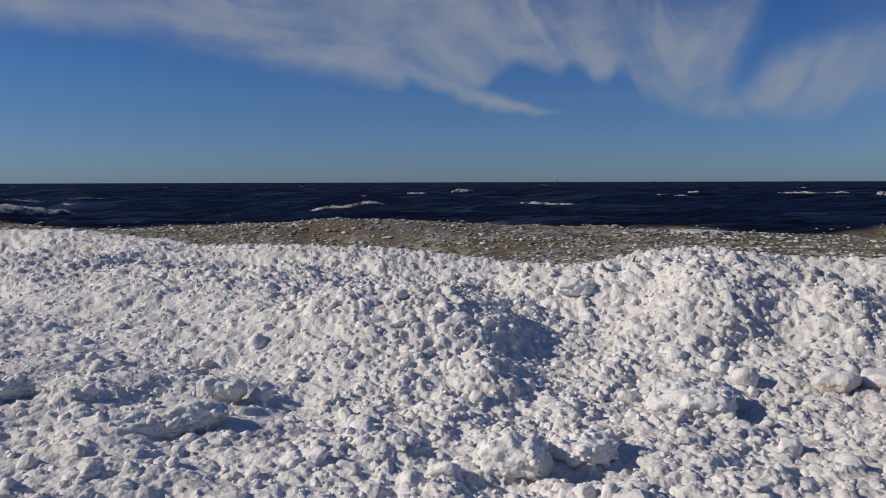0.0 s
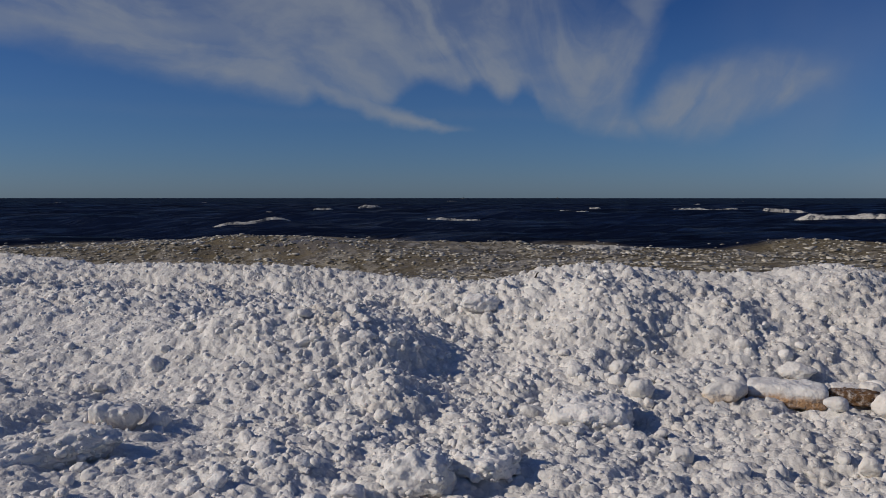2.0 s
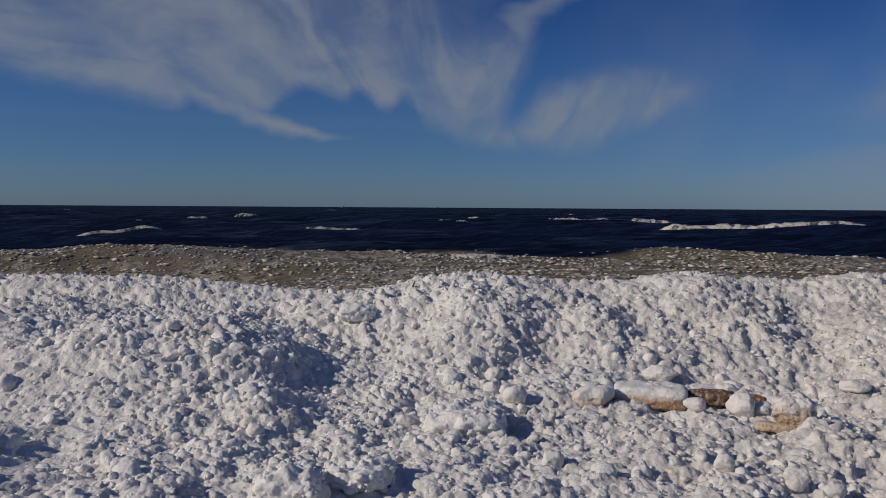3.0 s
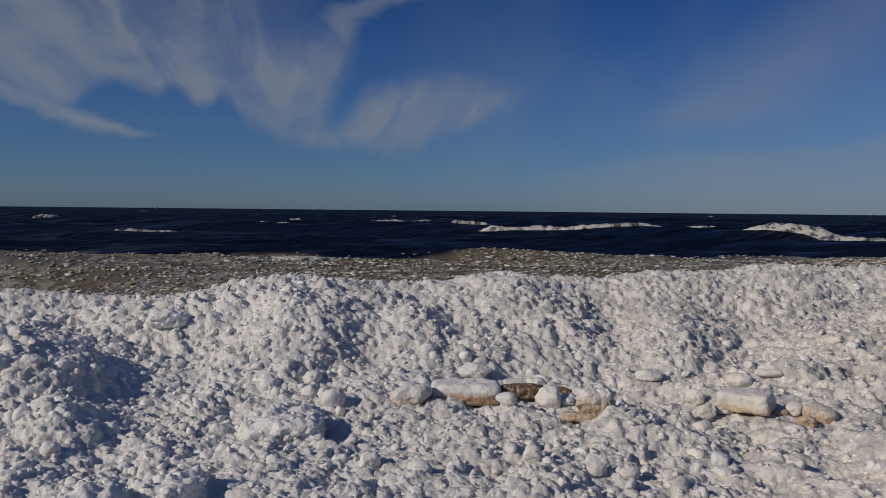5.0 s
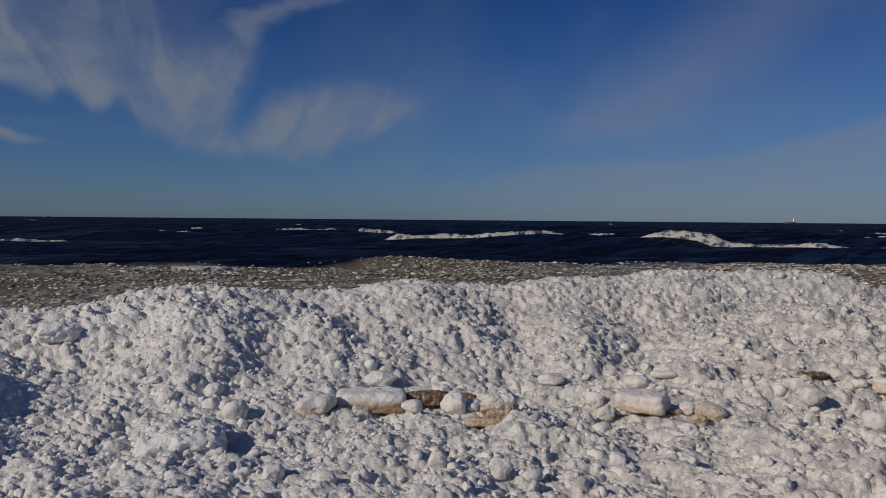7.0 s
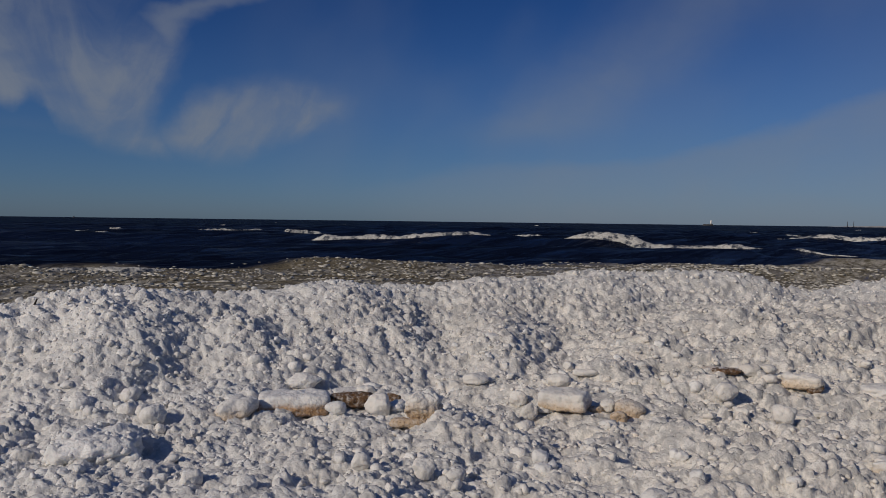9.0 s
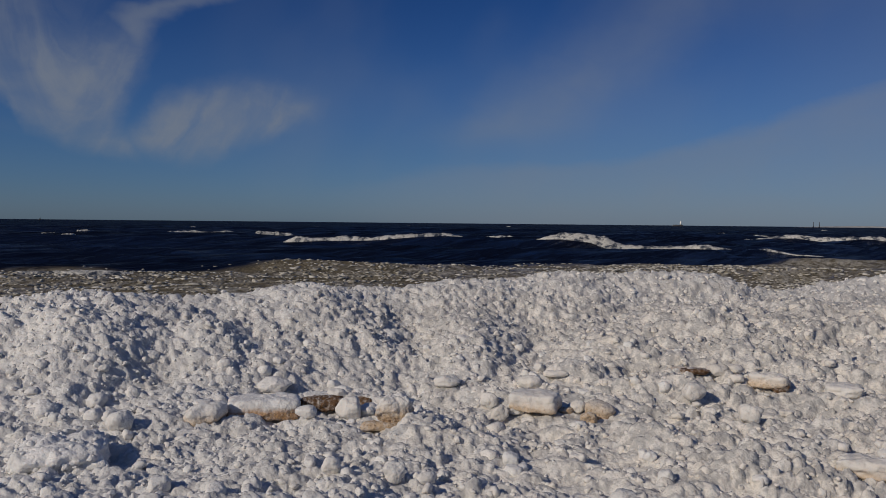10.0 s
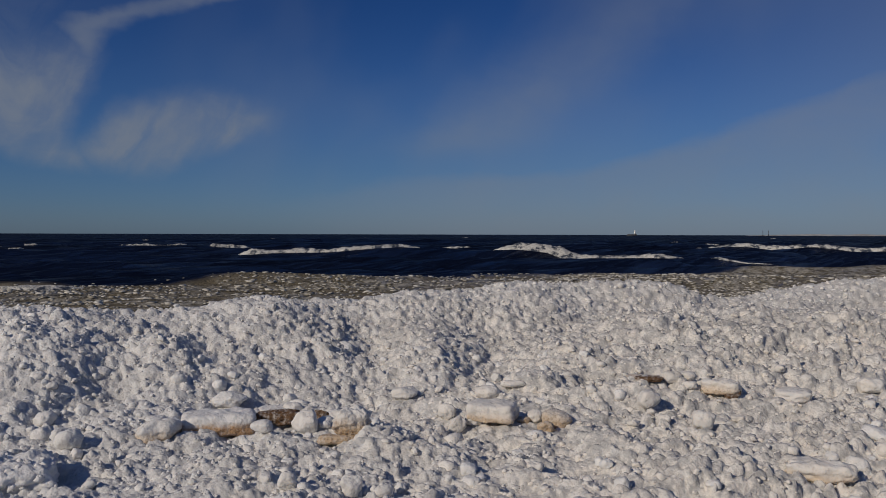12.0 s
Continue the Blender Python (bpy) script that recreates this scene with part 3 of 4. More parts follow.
# ---- sea ----
def swell(x, y, gap):
    """Wind waves rolling in on the shore; those shorter than the mesh can carry are left to the material."""
    rng = np.random.RandomState(5)
    z = np.zeros_like(x)
    for i in range(34):
        length = 1.6 * 1.085 ** i * rng.uniform(0.9, 1.1)
        a = SHORE + rng.normal(0, 0.42)
        k = 2 * math.pi / length
        amp = 0.026 * length ** 0.8 * rng.uniform(0.5, 1.2) * (1.0 if length < 12 else 0.6)
        ph = k * (x * math.sin(a) + y * math.cos(a)) + rng.uniform(0, 6.28)
        z += amp * (np.exp(np.sin(ph) - 1) * 2 - 0.95) * smooth(2.2, 5.0, length / gap)
    return z


def slush_edge(q):
    return (33 + 5.0 * vnoise(q * 0.05, 0 * q + 2, 7) + 2.4 * vnoise(q * 0.22, 0 * q, 9)) * (1 - 0.26 * open_water(q))


def open_water(q):
    """One where the slush thins out and waves wash up to the ridge."""
    return smooth(*WASH, q)


# along the shore: where the slush begins to thin and where it ends
WASH = (35 * math.sin(radians(-5) - SHORE), 30 * math.sin(radians(-18) - SHORE))


# lines of breakers: bearings of the ends, degrees under the horizon, height, seed, width, fullness
BREAKERS = ((30, 42.5, 1.55, 0.38, 401, 3.0, 1.3), (47.5, 61, 1.52, 0.31, 403, 2.8, 1.4), (61, 76, 1.02, 0.35, 404, 2.6, 1.2), (22, 27, 0.85, 0.32, 406, 1.4, 1.2),
            (5, 10.5, 1.65, 0.24, 407, 1.1, 1.1), (-9, -3.2, 2.3, 0.14, 408, 1.0, 1.0), (-37, -23.6, 2.1, 0.38, 409, 3.0, 1.2), (-40, -22.5, 1.2, 0.3, 410, 1.4, 1.2),
            (10, 20.5, 3.75, 0.15, 417, 1.0, 1.0), (62.5, 66.5, 1.9, 0.12, 405, 0.8, 0.8), (43, 46.5, 1.2, 0.3, 402, 1.6, 0.9))


def reach(az0, az1, depression):
    """The two ends of a crest between two bearings, along and away from the shore, as it comes in a little aslant."""
    r = (EYE - SEA) / math.tan(radians(depression))
    a, b = radians(az0) - SHORE, radians(az1) - SHORE
    return r * math.sin(a), r * math.sin(b), r * math.cos(a), r * math.cos(b)


def rollers(s, q):
    """The wave that rises under each breaking crest."""
    z = 0 * s
    for az0, az1, dep, high, seed, wide, full in BREAKERS:
        q0, q1, s0, s1 = reach(az0, az1, dep)
        line = s - s0 - (s1 - s0) * np.clip((q - q0) / (q1 - q0), -0.2, 1.2) - 0.9 * fbm(q * 0.12, q * 0, seed + 4, 3)
        z = z + 0.5 * high * np.exp(-(line / (1.0 + 0.02 * s0)) ** 2) * smooth(q0 - 4, q0 + 2, q) * smooth(q1 + 4, q1 - 2, q)
    return z


def sea_height(x, y):
    s, q = x * SN + y * CS, x * CS - y * SN
    R = np.hypot(x, y)
    calmer = 0.62 - 0.2 * (1 - smooth(28, 46, s))
    bank = 0.26 * np.exp(-((s - 17.5 - 2.2 * fbm(q * 0.09, q * 0, 71, 3)) / 1.3) ** 2) * (0.5 + 1.2 * vnoise(q * 0.13, q * 0 + 4, 73))
    bank = bank + 0.34 * np.exp(-((s - 27 - 3.0 * fbm(q * 0.06, q * 0, 75, 3)) / 1.8) ** 2) * (0.5 + 1.2 * vnoise(q * 0.09, q * 0 + 8, 77))
    return SEA + rollers(s, q) + np.maximum(bank, 0) + swell(x, y, np.maximum(0.05, R * 0.0095)) * calmer * (0.4 + 0.6 * smooth(11, 22, s))


def build_sea():
    az = np.radians(np.concatenate([np.arange(-66, -36, 3.0), np.linspace(-36, 80, 400), np.arange(83, 115, 3.0)]))
    r = np.concatenate([np.geomspace(10.3, 30, 50, endpoint=False), np.geomspace(30, 260, 260, endpoint=False), np.geomspace(260, 4700, 60)])
    R, A = np.meshgrid(r, az, indexing="ij")
    x, y = R * np.sin(A), R * np.cos(A)
    s, q = x * SN + y * CS, x * CS - y * SN
    z = sea_height(x, y)
    fade = 1 - smooth(400, 1500, R)
    z = SEA + (z - SEA) * fade
    v = np.stack([x, y, z], -1).reshape(-1, 3)
    me = mesh_of("water", v, grid_faces(len(r), len(az))[:, ::-1], WATER)
    for name, val in (("slush", smooth(4.5, -4.5, s - slush_edge(q))), ("foam", np.maximum(0.35 * smooth(0.16, 0.45, z - SEA) * smooth(38, 50, s), 0.47 * open_water(q) * smooth(17, 22, s) * smooth(46, 30, s)))):
        me.attributes.new(name, "FLOAT", "POINT").data.foreach_set("value", val.ravel().astype(np.float32))
    return tagged(new("water", me), "dark navy winter sea with brown slush along the ice", "sea", kind="structure")


build_sea()


def build_slush():
    rng = np.random.RandomState(21)
    kinds_near = [popcorn(1, 300 + k, 2) for k in range(6)]
    kinds_far = [lumpy(1, 320 + k, 0.3, 0.2) for k in range(6)]
    for kinds, lo, hi, count, name in ((kinds_near, 11.2, 19, 3000, "slush_lumps"), (kinds_far, 19, 42, 15000, "far_slush_lumps")):
        az = np.radians(rng.uniform(-33, 78, count * 2))
        R = np.sqrt(rng.uniform(lo ** 2, hi ** 2, count * 2))
        x, y = R * np.sin(az), R * np.cos(az)
        s, q = x * SN + y * CS, x * CS - y * SN
        thick = 0.35 + 1.3 * (fbm(x * 0.28, y * 0.28, 61, 3) + 0.35)
        keep = (s > 10.9) & (s < slush_edge(q) + rng.normal(0, 0.8, len(s)) - 0.5) & (rng.uniform(0, 1, len(s)) < thick)
        x, y, R = x[keep], y[keep], R[keep]
        size = np.minimum((0.028 + 0.0011 * R) * rng.uniform(0, 1, len(x)) ** -0.33, 0.17)
        p = np.stack([x, y, sea_height(x, y) + 0.02 * size], -1)
        ob = strew(name, p, size, kinds, SLUSH, 31, (0.14, 0.34), 0.15)
        tagged(ob, "grey-brown lumps of broken ice afloat in the slush", "slush ice", kind="stuff")


build_slush()


# ---- breaking waves ----
def breaker(q0, q1, s0, s1, high, seed, wide=1.0, full=0.75):
    """One breaking crest: a rolled, ragged bank of white water along the shore direction."""
    cols, rows = max(16, int((q1 - q0) / 0.16)), 13
    u = np.linspace(0, 1, cols)
    q = q0 + (q1 - q0) * u
    ends = np.clip(np.minimum(u * 12, (1 - u) * 5), 0, 1)
    hgt = high * ends * np.clip(full + 0.55 * fbm(q * 0.3, q * 0 + seed, seed, 4), 0.0, 1.6)
    front = np.linspace(0, 1, rows)
    prof = np.array([-.2, .35, .62, .80, .93, 1.0, .97, .86, .70, .52, .34, .15, -.2])
    Q, F = np.meshgrid(q, front, indexing="xy")
    depth = wide * (0.35 + 0.9 * ends) * (0.8 + 0.6 * fbm(q * 0.4, q * 0 + 3, seed + 9, 3))
    S = s0 + (s1 - s0) * u + 0.9 * fbm(q * 0.12, q * 0, seed + 4, 3) + (F - 0.5) * depth
    lobes = packed(Q, S, 0.55, seed + 30) + 0.7 * packed(Q, S, 0.25, seed + 35)
    Zz = prof[:, None] * hgt[None, :] * (0.8 + 0.5 * fbm(Q * 1.2, F * 3.0, seed + 20, 3)) + 0.55 * lobes * np.minimum(1, hgt / 0.25)[None, :] * np.sin(np.pi * F) - 0.05
    S = S + 0.15 * fbm(Q * 2.0, F * 4, seed + 25, 3)
    x, y = S * SN + Q * CS, S * CS - Q * SN
    Zz = Zz + sea_height(x, y) - SEA
    cx, cy = float(x.mean()), float(y.mean())
    cz = SEA + 0.05
    v = np.stack([x - cx, y - cy, Zz], -1).reshape(-1, 3)
    ob = new("breaking_wave", mesh_of("breaking_wave", v, grid_faces(rows, cols), FOAM))
    ob.location = (cx, cy, cz)
    return tagged(ob, "ragged white crest of a breaking wave on dark sea", "wave", "breaking waves")


def crest_between(az0, az1, depression, high, seed, wide=1.0, full=0.75):
    """A breaker between two bearings, seen the given degrees under the horizon."""
    q0, q1, s0, s1 = reach(az0, az1, depression)
    return breaker(q0, q1, s0, s1, high, seed, wide, full)


for az0, az1, dep, high, seed, wide, full in BREAKERS:
    crest_between(az0, az1, dep, 0.85 * high, seed, 0.7 * wide, full - 0.12)
crest_between(-7, -5, 1.15, 0.3, 411, 0.8, 1.1)
crest_between(-2.5, -1, 0.85, 0.3, 412, 0.8, 1.1)
crest_between(0.5, 2.2, 0.75, 0.3, 413, 0.8, 1.1)
crest_between(28, 31, 1.0, 0.3, 414, 0.9, 1.1)
crest_between(14.5, 17, 0.6, 0.3, 415, 1.0)


def build_whitecaps():
    """Small far crests over the open sea."""
    rng = np.random.RandomState(77)
    for i in range(30):
        az = rng.uniform(-34, 78)
        dep = 0.22 + 0.9 * rng.uniform() ** 1.8
        w = rng.uniform(0.3, 1.1)
        crest_between(az, az + w, dep, 0.10 + 0.18 * rng.uniform(), 500 + i, 0.4)


build_whitecaps()


# ---- loose ice on the shore ----
def land(x, y):
    return float(height(np.array([x]), np.array([y]))[0])


PIECES = []


def clear_of_pieces(x, y):
    """True where no piece lies, nor the bare strip that the wash has left on its seaward and landward sides."""
    ok = np.ones(len(x), bool)
    for px, py, r, turn, hl, hd in PIECES:
        a = radians(turn)
        u, w = (x - px) * math.cos(a) + (y - py) * math.sin(a), (y - py) * math.cos(a) - (x - px) * math.sin(a)
        ok &= (np.abs(u) > hl) | (np.abs(w) > hd + 0.05)
    return ok


def build_rubble():
    """Knobbly lumps that cover the shore, laid on a jittered lattice; sparser where the ice is smoothed."""
    rng = np.random.RandomState(8)
    fine = [popcorn(2, 100 + k, 6) if k % 2 else lumpy(3, 100 + k, 0.5, 0.45, 0.5) for k in range(10)]
    mid = [popcorn(2, 120 + k, 3) if k % 2 else lumpy(2, 120 + k, 0.5, 0.45, 0.5) for k in range(12)]
    low = [popcorn(1, 160 + k, 1) if k % 3 else lumpy(2, 160 + k, 0.5, 0.45, 0.5) for k in range(14)]
    gap = 0.074
    qs, ss = np.meshgrid(np.arange(-15, 15.5, gap), np.arange(-1.5, 10.3, gap))
    q = qs.ravel() + rng.uniform(-0.6, 0.6, qs.size) * gap
    s = ss.ravel() + rng.uniform(-0.6, 0.6, qs.size) * gap
    x, y = s * SN + q * CS, s * CS - q * SN
    R, az = np.hypot(x, y), np.degrees(np.arctan2(x, y))
    m = calm(x, y)
    thin = vnoise(x * 1.7, y * 1.7, 29) + 0.7 * vnoise(x * 4.1, y * 4.1, 30) + 0.5
    keep = (R > 3.6) & (R < 15.5) & (az > -31.5) & (az < 75.5) & clear_of_pieces(x, y)
    keep &= rng.uniform(0, 1, len(x)) < (1 - 0.25 * m) * np.where(q < -1, 1 - 0.5 * m, 1.0) * np.clip(0.45 + (0.8 + 0.5 * m) * thin, 0.4 - 0.32 * m, 1.0)
    x, y, R, m, s = x[keep], y[keep], R[keep], m[keep], s[keep]
    size = np.clip(0.0235 * np.exp(rng.normal(0, 0.5, len(x))) * (1 - 0.2 * smooth(7.0, 9.0, s)) * (1 - 0.05 * m), 0.010, 0.085)
    p = surface(x, y)
    p[:, 2] -= rng.uniform(-0.1, 0.75, len(x)) * size
    # a looser scatter behind and beside the camera
    far_az = np.concatenate([rng.uniform(80, 323, 4800), rng.uniform(-38, 81, 1400)])
    far_r = np.concatenate([7.5 * np.sqrt(rng.uniform(0.01, 1, 4800)), 3.6 * np.sqrt(rng.uniform(0.06, 1, 1400))])
    bx, by = far_r * np.sin(np.radians(far_az)), far_r * np.cos(np.radians(far_az))
    back = np.stack([bx, by, shape(bx, by)], -1)
    p, R = np.concatenate([p, back]), np.concatenate([R, np.full(6200, 9.0)])
    size = np.concatenate([size, np.clip(0.045 * np.exp(rng.normal(0, 0.4, 6200)), 0.02, 0.12)])
    for name, kinds, pick in (("near_ice_rubble", fine, R < 4.7), ("ice_rubble", mid, (R >= 4.7) & (R < 7.6)), ("far_ice_rubble", low, R >= 7.6)):
        ob = strew(name, p[pick], size[pick], kinds, ICE, 9, (0.5, 0.95), 0.5)
        co = np.empty(3 * len(ob.data.vertices), np.float32)
        ob.data.vertices.foreach_get("co", co)
        x, y = co[0::3].astype(float), co[1::3].astype(float)
        tinge(ob.data, sandiness(x, y), clearness(x, y))
        tagged(ob, "loose knobbly lumps of white ice heaped on the shore", "ice rubble", kind="stuff")


def ice_piece(name, x, y, long, deep, high, turn, mat, label, seed, square=3.0, rough=0.1, sink=0.1, tip=0.0, lean=0.0, crust=0.0, knobs=0):
    """One worn piece of ice lying on the shore: ball (square 2), rounded block (4) or slab (6), dented and grained."""
    v, f = ico(5 if long > 0.25 else 4)
    rng = np.random.RandomState(seed)
    off = rng.uniform(-30, 30, 3)
    p = v / (np.abs(v) ** square).sum(1, keepdims=True) ** (1 / square)
    dent = np.array([noise.noise(Vector(a * 1.3 + off)) + 0.5 * noise.noise(Vector(a * 2.9 + off)) for a in v])
    p = p * (1 + rough * dent[:, None])
    for k in range(6 if square < 3.4 else 0):
        d = rng.normal(size=3) * (1, 1, 0.6)
        d /= np.linalg.norm(d)
        p = p - 0.7 * np.maximum(0, p @ d - rng.uniform(0.72, 1.0))[:, None] * d
    lo, hi = p.min(0), p.max(0)
    p = (p - (lo + hi) / 2) / (hi - lo)
    dims = np.array((long, deep, high))
    out = p / dims
    out /= np.maximum(1e-6, np.linalg.norm(out, axis=1, keepdims=True))
    p = p * dims
    grain = np.array([noise.noise(Vector(a * 9 + off)) + 0.5 * noise.noise(Vector(a * 21 + off)) + 0.2 * noise.noise(Vector(a * 48 + off)) for a in p])
    p = p + (0.007 + 0.01 * min(1, high / 0.3)) * grain[:, None] * out
    if crust:
        burrs = np.array([0.8 * abs(noise.noise(Vector(a * 8 + off))) + 0.7 * abs(noise.noise(Vector(a * 17 - off))) + 0.4 * abs(noise.noise(Vector(a * 36 + off))) for a in p])
        p = p + crust * (burrs[:, None] - 0.3) * out
    p[:, 2] -= p[:, 2].min()
    if knobs:
        # frozen-on lumps over its top and sides
        ball, ball_f = popcorn(2, seed, 3)
        vs, fs, at = [p], [f], len(p)
        for i in rng.choice(np.nonzero(p[:, 2] > 0.25 * high)[0], knobs):
            r = 0.016 * rng.uniform(0.1, 1) ** -0.45
            vs.append(ball @ np.array(Euler(rng.uniform(0, 6, 3)).to_matrix()).T * r * (1.1, 1.1, 0.9) + p[i])
            fs.append(ball_f + at)
            at += len(ball)
        p, f = np.concatenate(vs), np.concatenate(fs)
    PIECES.append((x, y, 0.36 * long + 0.1 * deep, turn, 0.55 * long, 0.55 * deep))
    me = mesh_of(name, p, f, mat)
    tinge(me, np.full(len(p), float(sandiness(np.array([x]), np.array([y]))[0])))
    ob = new(name, me)
    ring, a = np.arange(16) * 0.3927, radians(turn)
    u, w = 0.4 * long * np.cos(ring), 0.4 * deep * np.sin(ring)
    z = float(np.percentile(height(x + u * math.cos(a) - w * math.sin(a), y + u * math.sin(a) + w * math.cos(a)), 42))
    ob.matrix_world = pose(x, y, z - sink * high, tip, lean, turn)
    return tagged(ob, label, "ice")


# stained blocks in front of the ridge
ice_piece("ice_block", 2.94, 5.97, 0.34, 0.25, 0.17, -31, ICE_FAINT, "rounded white ice block with a dark gap under it", 601, 3.2, 0.16, 0.16, 3, -4)
ice_piece("ice_slab", 3.44, 5.96, 0.62, 0.34, 0.18, -32, ICE_EDGE, "long flat ice slab, white above and sand-brown along its edge", 602, 6.5, 0.07, 0.22, crust=0.012)
ice_piece("ice_ball", 3.46, 5.33, 0.17, 0.15, 0.10, -32, ICE_BLOCK, "small smooth white ice ball beside a stained slab", 603, 2.2, 0.06, -0.3)
ice_piece("dirty_ice_wedge", 3.89, 5.78, 0.39, 0.20, 0.12, -39, ICE_BROWN, "dark brown sand-filled ice wedge between white blocks", 604, 4, 0.2, 0.05, crust=0.02)
ice_piece("ice_slab", 4.19, 6.23, 0.39, 0.23, 0.08, -33, ICE_BLOCK, "flat snow-covered ice slab lying behind a brown wedge", 605, 3.5, 0.12, 0.1)
ice_piece("ice_lump", 4.29, 6.14, 0.18, 0.15, 0.11, -34, ICE_BLOCK, "small rounded white ice lump behind the brown wedge", 606, 2.4, 0.12, 0.08)
ice_piece("ice_boulder", 3.86, 5.33, 0.21, 0.17, 0.19, -35, ICE_BLOCK, "upright egg-shaped white ice boulder leaning on brown ice", 607, 2.3, 0.12, -0.06)
ice_piece("dirty_ice_lump", 4.14, 5.52, 0.15, 0.09, 0.10, -36, ICE_BROWN, "dark brown sandy ice lump behind a white boulder", 608, 3, 0.2, 0.08)
ice_piece("ice_block", 4.27, 5.47, 0.19, 0.17, 0.13, -37, ICE_BLOCK, "white ice block resting against a coarse sandy one", 609, 3, 0.14, 0.05)
ice_piece("sandy_ice_block", 3.97, 4.87, 0.29, 0.20, 0.21, -32, ICE_TAN, "chunky ice block, white on top and coarse sandy at its side", 610, 3.2, 0.14, -0.05, crust=0.035)
ice_piece("sandy_ice_slab", 3.84, 4.88, 0.30, 0.15, 0.07, -37, ICE_TAN, "low tan sandy ice slab under a chunky block", 611, 3.5, 0.15, 0.25)
ice_piece("ice_lump", 3.86, 6.53, 0.31, 0.25, 0.15, -29, ICE_BLOCK, "broad pointed white ice lump at the ridge foot", 612, 2.2, 0.2, 0.12)
ice_piece("ice_lump", 3.04, 6.26, 0.17, 0.14, 0.05, -25, ICE_BLOCK, "rounded white ice lump behind a sandy-footed block", 613, 2.4, 0.14, 0.08)
ice_piece("ice_lump", 2.32, 6.32, 0.16, 0.13, 0.11, -9, ICE_BLOCK, "tilted white ice lump with a flat top", 614, 3, 0.15, 0.05, 0, 14)
ice_piece("ice_lump", 5.21, 5.66, 0.25, 0.20, 0.12, -41, ICE_BLOCK, "rounded white ice lump alone at the ridge foot", 615, 2.6, 0.12, 0.08)
# second cluster
ice_piece("ice_block", 5.29, 4.60, 0.42, 0.31, 0.17, -62, ICE_FAINT, "angular flat-topped ice block with a shaded broken side", 616, 6, 0.1, 0.05, crust=0.012)
ice_piece("ice_lump", 5.08, 4.95, 0.16, 0.13, 0.15, -45, ICE_BLOCK, "low white ice lump leaning on an angular block", 617, 2.8, 0.14, 0.08)
ice_piece("ice_lump", 4.99, 4.73, 0.15, 0.12, 0.15, -45, ICE_BLOCK, "small pointed white ice lump before an angular block", 618, 2.3, 0.2, 0.08)
ice_piece("ice_lump", 5.15, 4.70, 0.17, 0.13, 0.10, -46, ICE_BLOCK, "small squarish white ice lump before an angular block", 619, 3, 0.14, 0.08)
ice_piece("ice_ball", 5.59, 4.39, 0.16, 0.14, 0.11, -51, ICE_BLOCK, "small round white ice ball beside tan pieces", 620, 2.2, 0.08, 0.08)
ice_piece("sandy_ice_lump", 5.47, 4.41, 0.12, 0.10, 0.07, -50, ICE_TAN, "small orange-tan sandy ice lump", 621, 2.5, 0.12, 0.08)
ice_piece("sandy_ice_slab", 5.61, 4.17, 0.25, 0.20, 0.14, -72, ICE_TAN, "tilted tan sandy ice slab", 622, 3.6, 0.12, 0.05, 6, 10)
ice_piece("sandy_ice_lump", 5.40, 4.11, 0.14, 0.11, 0.10, -52, ICE_TAN, "small tan ice lump in front of a tilted slab", 623, 2.8, 0.14, 0.08)
ice_piece("ice_lump", 5.82, 5.16, 0.23, 0.20, 0.13, -47, ICE_BLOCK, "domed white ice lump with a shaded cap at the ridge foot", 624, 2.3, 0.14, 0.08)
ice_piece("ice_slab", 6.15, 5.12, 0.25, 0.15, 0.07, -49, ICE_BLOCK, "flat white ice slab at the ridge foot", 625, 3, 0.12, 0.08)
ice_piece("ice_lump", 6.15, 5.34, 0.11, 0.09, 0.10, -48, ICE_BLOCK, "small white ice lump at the ridge foot", 626, 2.4, 0.12, 0.08)
# third cluster, further along
ice_piece("ice_ball", 6.47, 3.81, 0.21, 0.20, 0.16, -58, ICE_BLOCK, "large round white ice ball casting a clear shadow", 627, 2.3, 0.09, -0.15)
# brown slab put in for the thin shadow beneath the white one
ice_piece("brown_shadow_slab", 6.95, 4.10, 0.28, 0.17, 0.05, -59, ICE_BROWN, "thin brown slab standing in for shadow under a white slab", 628, 4, 0.15, 0.05)
ice_piece("ice_slab", 7.04, 4.21, 0.37, 0.22, 0.08, -58, ICE_FAINT, "flat white ice slab lying on a brown shadow slab", 629, 4, 0.1, -0.3)
ice_piece("ice_lump", 7.13, 3.97, 0.20, 0.16, 0.12, -60, ICE_BLOCK, "white ice lump beside stacked slabs", 630, 2.8, 0.12, 0.08)
ice_piece("ice_lump", 7.28, 3.88, 0.17, 0.13, 0.09, -61, ICE_BLOCK, "rounded white ice lump beside stacked slabs", 631, 2.4, 0.12, 0.08)
ice_piece("ice_lump", 7.14, 3.78, 0.14, 0.11, 0.08, -61, ICE_BLOCK, "small white ice lump on smooth shore ice", 632, 2.6, 0.12, 0.08)
ice_piece("dirty_ice_block", 7.31, 3.55, 0.36, 0.21, 0.13, -71, ICE_FAINT, "sandy tan ice block with an orange-brown broken face", 633, 4, 0.14, 0.04, crust=0.02)
ice_piece("dirty_ice_lump", 7.31, 3.43, 0.14, 0.08, 0.11, -64, ICE_BROWN, "brown hollowed ice lump at a sandy block end", 634, 3, 0.18, 0.08)
ice_piece("ice_block", 7.78, 3.07, 0.33, 0.23, 0.13, -68, ICE_BLOCK, "flat-topped white ice block with rounded corners", 635, 3.6, 0.12, 0.08)
